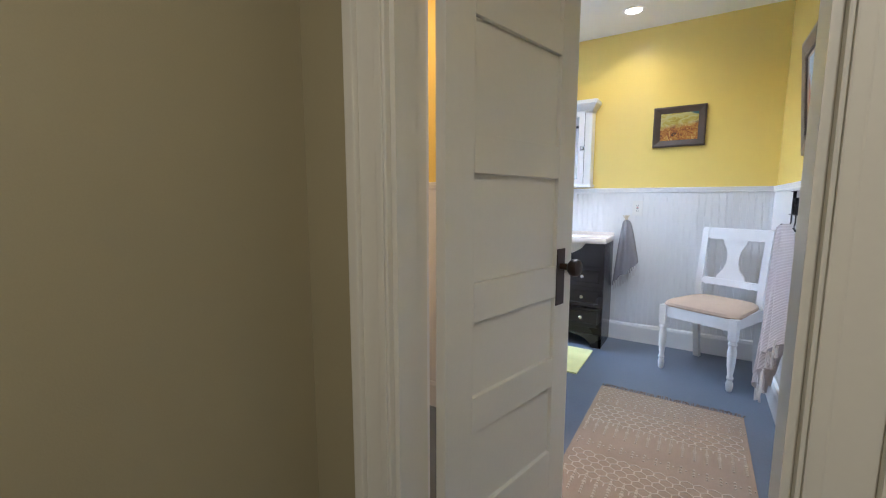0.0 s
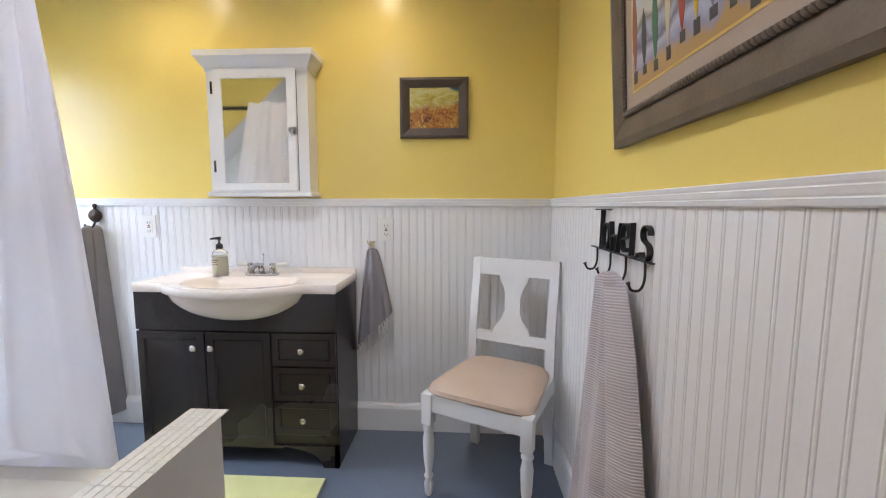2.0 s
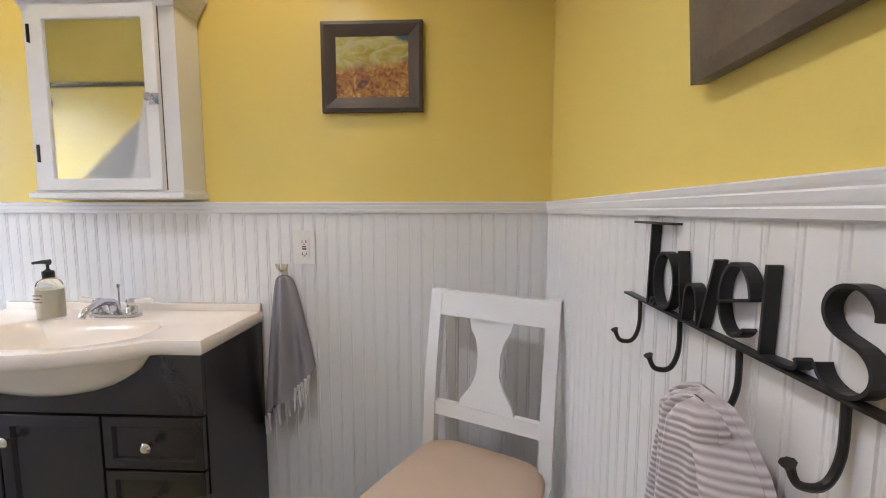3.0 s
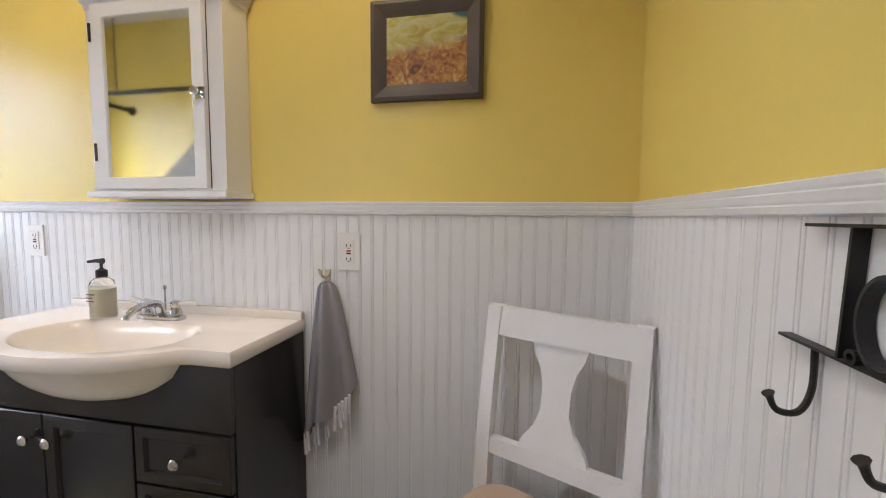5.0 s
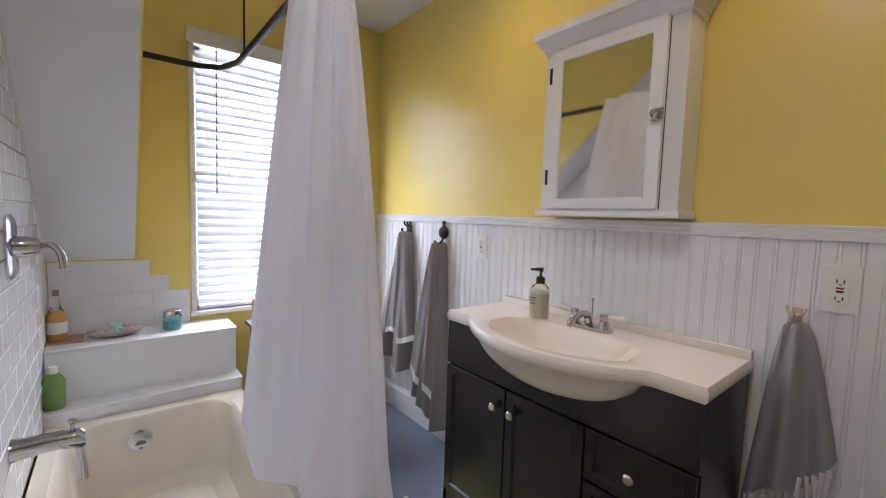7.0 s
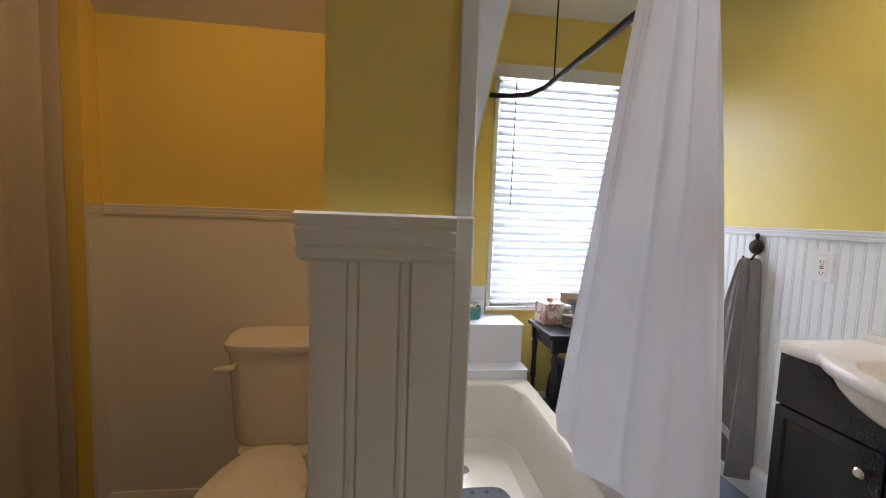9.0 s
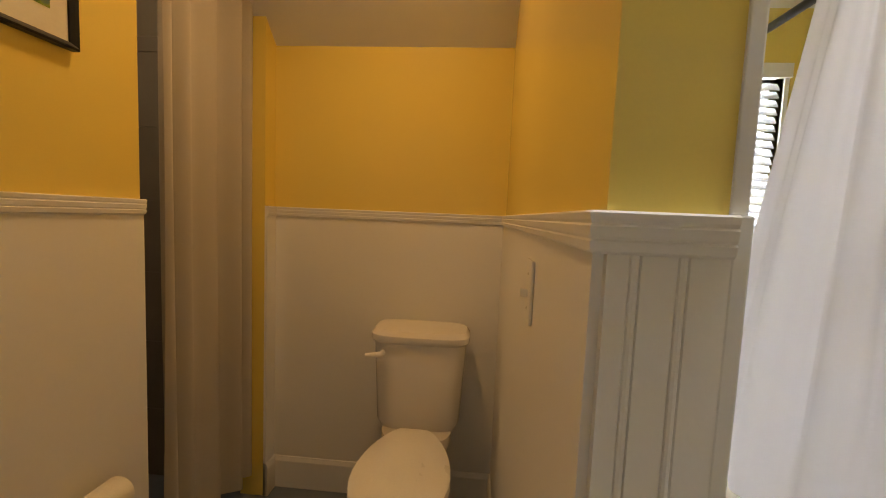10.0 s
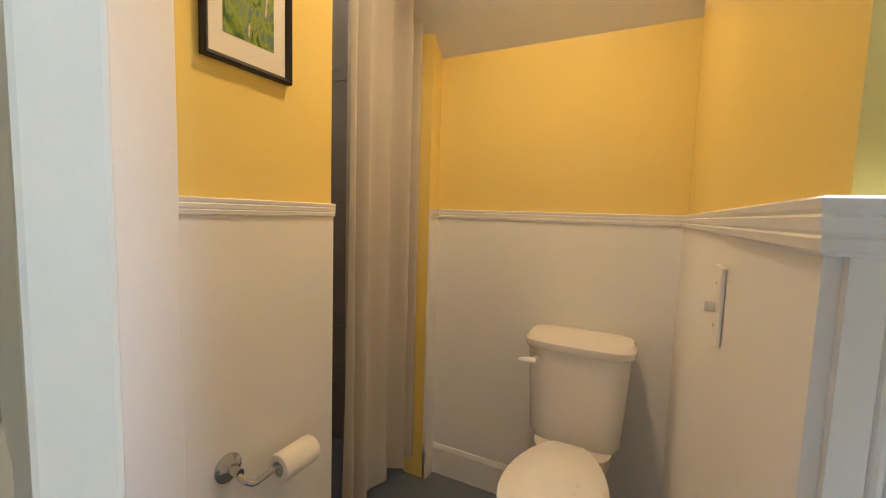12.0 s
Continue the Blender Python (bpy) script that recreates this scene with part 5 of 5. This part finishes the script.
# ---- the black table by the window ----
tbx, tby = -2.310, 2.972
tab = thing("side_table", pose(tbx, tby, 0), "black painted side table with turned legs and a shelf", "table")
tab.scale = (0.66, 1.0, 1.0)
part("tabletop", boxes((-0.250, 0.250, -0.270, 0.270, 0.628, 0.650), bevel=0.004), BLACKWOOD, tab)
part("apron", boxes((-0.215, 0.215, -0.235, -0.220, 0.555, 0.628), (-0.215, 0.215, 0.220, 0.235, 0.555, 0.628), (-0.215, -0.200, -0.22, 0.22, 0.555, 0.628), (0.200, 0.215, -0.22, 0.22, 0.555, 0.628)), BLACKWOOD, tab)
for sx in (-1, 1):
    for sy in (-1, 1):
        bm = lathe(bmesh.new(), [(0.010, 0), (0.014, 0.03), (0.010, 0.06), (0.015, 0.16), (0.017, 0.24), (0.011, 0.30), (0.017, 0.33), (0.013, 0.45), (0.019, 0.52), (0.012, 0.545), (0.018, 0.555)], seg=12)
        box(bm, -0.018, 0.018, -0.018, 0.018, 0.55, 0.628, 0.002)
        part("leg", bm, BLACKWOOD, tab, smooth=True).location = (sx * 0.212, sy * 0.232, 0)
part("shelf", boxes((-0.200, 0.200, -0.220, 0.220, 0.180, 0.196), bevel=0.003), BLACKWOOD, tab)
bag = thing("black_bag", pose(tbx, tby - 0.03, 0.197), "black soft bag with peaked corners on the lower shelf", "bag")
bag.scale = (0.75, 1.0, 1.0)
part("body", rings(bmesh.new(), [[(x, y, z + (0.05 * abs(math.sin(2 * math.atan2(y, x))) if z > 0.2 else 0)) for x, y, z in srect(0, rx, ry, zz, 3.5, 28)] for rx, ry, zz in ((0.12, 0.13, 0), (0.15, 0.16, 0.05), (0.145, 0.15, 0.15), (0.12, 0.12, 0.21), (0.02, 0.02, 0.20))]), material("black_cloth", (0.012, 0.012, 0.013), 0.9), bag, smooth=True)
tis = thing("tissue_box", pose(-2.400, 2.795, 0.651, 0, 0, 8), "white and pink floral cardboard tissue box", "tissue box")
part("box", boxes((-0.058, 0.058, -0.058, 0.058, 0, 0.115), bevel=0.003), painting("floral_card", abstract([(0.70, 0.66, 0.60), (0.72, 0.66, 0.60), (0.45, 0.16, 0.14), (0.60, 0.42, 0.30)], 26)), tis)
part("knob", lathe(bmesh.new(), [(0.010, 0.115), (0.018, 0.122), (0.014, 0.136), (0, 0.140)], seg=14), material("terracotta_knob", (0.40, 0.16, 0.08), 0.5), tis, "reddish round knob", True)
jar = thing("bottle", pose(-2.315, 2.862, 0.651), "small glass bottle filled with shells", "bottle")
part("glass", lathe(bmesh.new(), [(0, 0), (0.026, 0), (0.028, 0.006), (0.028, 0.070), (0.016, 0.092), (0.016, 0.105)], seg=20), glassy("bottle_glass", (0.95, 0.97, 0.97)), jar, smooth=True)
part("shells", lathe(bmesh.new(), [(0, 0.003), (0.024, 0.003), (0.025, 0.060), (0, 0.064)], seg=14), painting("shells", abstract([(0.16, 0.09, 0.07), (0.50, 0.40, 0.33), (0.70, 0.66, 0.60)], 70)), jar, "mixed shells", True)
part("cap", lathe(bmesh.new(), [(0.017, 0.100), (0.017, 0.116), (0, 0.117)], seg=16), PLASTIC, jar, "white cap", True)
fr = thing("photo_frame", pose(-2.440, 2.985, 0.652, 0, 0, 78) @ pose(0, 0, 0, -12, 0, 0), "pale wooden photo frame leaning near the blind", "photo frame")
part("frame", boxes((-0.10, -0.062, -0.012, 0, 0, 0.150), (0.062, 0.10, -0.012, 0, 0, 0.150), (-0.062, 0.062, -0.012, 0, 0, 0.034), (-0.062, 0.062, -0.012, 0, 0.116, 0.150)), material("pale_wood", (0.50, 0.38, 0.24), 0.55, noise=0.12, scale=30), fr)
part("photo", boxes((-0.062, 0.062, -0.007, -0.003, 0.034, 0.116)), painting("grey_photo", abstract([(0.12, 0.14, 0.18), (0.25, 0.27, 0.30), (0.36, 0.36, 0.36)], 12)), fr, "grey-blue seaside photo")

# ---- things on the ledges ----
ab = thing("bottle", pose(-2.545, 1.992, 0.6405), "clear glass bottle of amber liquid with a white label", "bottle")
part("body", lathe(bmesh.new(), [(0, 0), (0.030, 0), (0.033, 0.006), (0.033, 0.100), (0.024, 0.122), (0, 0.123)], seg=22), material("amber_glass", (0.58, 0.31, 0.06), 0.10, bump=0), ab, "amber liquid in clear glass", True)
part("neck", lathe(bmesh.new(), [(0.0235, 0.1235), (0.014, 0.142), (0.012, 0.172), (0.014, 0.188)], seg=22), glassy("bottle_neck_glass", (0.95, 0.96, 0.95)), ab, "clear glass neck", True)
part("label", lathe(bmesh.new(), [(0.0336, 0.030), (0.0336, 0.078)], seg=22), PALE, ab, "white paper label", True)
part("cork", lathe(bmesh.new(), [(0.010, 0.190), (0.011, 0.212), (0, 0.213)], seg=12), material("cork", (0.36, 0.24, 0.13), 0.8), ab, "cork stopper", True)
part("coaster_base", boxes((-2.60, -2.475, 1.955, 2.075, 0.6402, 0.6462), bevel=0.002), material("pink_stone", (0.45, 0.27, 0.22), 0.5), None)
tagged(bpy.data.objects["coaster_base"], "flat pinkish stone tray on the ledge", "tray").name = "tray"
ab.location.z += 0.0062
dish = thing("dish", pose(-2.52, 2.185, 0.6405), "oval patterned dish holding a starfish and shells", "dish")
part("bowl", rings(bmesh.new(), [srect(0, rx, ry, z, 2, 28) for rx, ry, z in ((0.030, 0.050, 0), (0.050, 0.085, 0.014), (0.062, 0.102, 0.028), (0.059, 0.098, 0.028), (0.046, 0.080, 0.015), (0.02, 0.04, 0.006))]), material("dish_glaze", (0.52, 0.44, 0.41), 0.2, noise=0.3, scale=60), dish, smooth=True)
def star():
    pts = [(0.045 * math.cos(a), 0.045 * math.sin(a)) if k % 2 == 0 else (0.018 * math.cos(a), 0.018 * math.sin(a)) for k, a in ((k, math.pi * k / 5) for k in range(10))]
    return rings(bmesh.new(), [[(x * s, y * s, z) for x, y in pts] for s, z in ((1, 0), (1, 0.006), (0.3, 0.014))])
sf = thing("starfish", pose(-2.515, 2.185, 0.673, 0, 62, 10), "pale turquoise starfish resting in the dish", "starfish")
part("body", star(), material("turquoise", (0.45, 0.68, 0.62), 0.6), sf)
for k, (x, y, c) in enumerate(((-2.51, 2.235, (0.62, 0.36, 0.30)), (-2.50, 2.125, (0.66, 0.46, 0.40)), (-2.545, 2.145, (0.55, 0.50, 0.45)))):
    sh = thing("shell", pose(x, y, 0.663, 30 * k, 20, 40 * k), "small pink shell lying in the dish", "shell", "shells in the dish")
    part("body", rings(bmesh.new(), [[(xx * (1 + 0.06 * math.sin(5 * math.atan2(yy, xx))), yy, z) for xx, yy, z in srect(0, rx, ry, zz, 2, 18)] for rx, ry, zz in ((0.010, 0.008, -0.010), (0.022, 0.018, -0.003), (0.021, 0.017, 0.006), (0.008, 0.006, 0.013))]), material("shell_pink", c, 0.4, noise=0.15, scale=80), sh, smooth=True)
tj = thing("jar", pose(-2.52, 2.395, 0.6405), "glass jar of turquoise bath salt with a metal lid", "jar")
part("glass", lathe(bmesh.new(), [(0, 0), (0.036, 0), (0.040, 0.005), (0.040, 0.062), (0.034, 0.070), (0.034, 0.076)], seg=24), glassy("jar_glass", (0.85, 0.96, 0.96)), tj, smooth=True)
part("salt", lathe(bmesh.new(), [(0, 0.003), (0.036, 0.003), (0.037, 0.044), (0, 0.046)], seg=24), material("turquoise_salt", (0.22, 0.60, 0.60), 0.8, noise=0.2, scale=200), tj, "turquoise salt", True)
part("lid", lathe(bmesh.new(), [(0.037, 0.072), (0.037, 0.088), (0.034, 0.091), (0, 0.091)], seg=24), NICKEL, tj, "grey metal lid", True)
gb = thing("bottle", pose(-2.345, 1.992, 0.4265), "green plastic shampoo bottle on the lower ledge", "bottle")
part("body", rings(bmesh.new(), [srect(0, rx, ry, z, 2.6, 24) for rx, ry, z in ((0.022, 0.030, 0), (0.026, 0.034, 0.01), (0.026, 0.035, 0.11), (0.014, 0.016, 0.140))]), material("green_plastic", (0.20, 0.34, 0.11), 0.25), gb, smooth=True)
part("cap", lathe(bmesh.new(), [(0.014, 0.140), (0.014, 0.165), (0, 0.166)], seg=16), PLASTIC, gb, "pale cap", True)

# ---- strike plate on the door frame ----
part("strike_plate", boxes((DX1 - 0.002, DX1 + 0.001, SY + 0.085, SY + 0.115, 0.72, 0.78)), NICKEL, bpy.data.objects["door_frame"], "small metal strike plate")

# ---- rug ----
RUGM = material("woven_rug_wool", (0.36, 0.275, 0.205), 0.95, noise=0.1, scale=30, bump=0.8, fine=500)
CREAM = material("cream_wool", (0.56, 0.48, 0.38), 0.95, noise=0.06, bump=0.5)
rug = thing("rug", pose(-0.055, 1.95, 0), "beige woven runner rug with cream patterns and fringes", "rug")
RX, RY0, RY1 = 0.350, -0.72, 0.625
part("weave", boxes((-RX, RX, RY0, RY1, 0.001, 0.009), bevel=0.003), RUGM, rug)
def knots():
    bm = bmesh.new()
    def dot(x, y, r=0.006):
        rings(bm, [[(x + rr * math.cos(a), y + rr * math.sin(a), z) for a in (math.pi * k / 3 for k in range(6))] for rr, z in ((r, 0.0088), (r * 0.8, 0.0125))], cap=(False, True))
    for yb in (0.44, -0.02, -0.48):
        for i in range(15):
            x = -0.325 + i * 0.0464
            for dy in (-0.020, 0.0, 0.020):
                dot(x, yb + dy)
            dot(x + 0.018, yb, 0.004)
    for yb in (0.10, -0.36):
        for i in range(15):
            x = -0.325 + i * 0.0464
            for k in range(9):
                dot(x, yb + k * 0.017 - 0.02, 0.0065 if k != 4 else 0.010)
    return bm
tagged(part("knotwork", knots(), CREAM, rug, "cream wool knots"), kind="stuff")
def lattice():
    bm = bmesh.new()
    def line(x0, y0, x1, y1, w=0.0022):
        if abs(x0) > RX - 0.008 or abs(x1) > RX - 0.008:
            return
        d = Vector((x1 - x0, y1 - y0, 0)).normalized()
        n = Vector((-d.y, d.x, 0)) * w
        a, b = Vector((x0, y0, 0.0088)), Vector((x1, y1, 0.0088))
        rings(bm, [[a - n, b - n, b + n, a + n], [p + Vector((0, 0, 0.0022)) for p in (a - n, b - n, b + n, a + n)]], cap=(False, True))
    s = 0.0465
    for y0, y1 in ((0.20, 0.40), (-0.28, -0.07), (-0.70, -0.53)):
        y = y0
        r = 0
        while y < y1:
            for i in range(-8, 9):
                x = i * s + (r % 2) * s / 2
                line(x - s / 2, y, x, y + 0.013)
                line(x, y + 0.013, x + s / 2, y)
                line(x - s / 2, y, x - s / 2, y - 0.022)
            y += 0.035
            r += 1
    for r in range(5):
        for i in range(-12, 13):
            x, y = i * 0.03 + (r % 2) * 0.015, 0.485 + r * 0.026
            line(x - 0.007, y, x, y + 0.007, 0.0018)
            line(x, y + 0.007, x + 0.007, y, 0.0018)
    return bm
tagged(part("woven_pattern", lattice(), CREAM, rug, "cream woven lattice pattern"), kind="stuff")
def rug_fringe():
    bm, rn = bmesh.new(), random.Random(9)
    for y, s in ((RY1, 1), (RY0, -1)):
        for i in range(80):
            x = -RX + 0.006 + i * (2 * RX - 0.012) / 79
            dx = rn.uniform(-0.014, 0.014)
            tube(bm, [(x, y - s * 0.003, 0.007), (x + dx * 0.6, y + s * 0.018, 0.008 + rn.uniform(0, 0.008)), (x + dx, y + s * rn.uniform(0.032, 0.050), 0.004)], 0.0028, 5)
    return bm
tagged(part("fringe", rug_fringe(), material("grey_brown_fringe", (0.24, 0.19, 0.16), 0.95), rug, "grey-brown cotton fringe"), kind="stuff")

# ---- grey tiles in the shower stall ----
stall = bpy.data.objects["wall_shower_tiled"]
tile_data = None
for i in range(7):
    for j in range(3):
        bm = boxes((0.0, 0.005, -0.122, 0.122, -0.150, 0.150), bevel=0.001)
        if tile_data is None:
            first = part("tile", bm, GREYTILE, stall)
            first.location = (ALC_W + 0.02, 0.130, 0.16)
            tile_data = first.data
            continue
        bm.free()
        ob = new("tile", tile_data)
        ob.parent = stall
        ob.location = (ALC_W + 0.02, 0.130 + j * 0.249, 0.16 + i * 0.304)
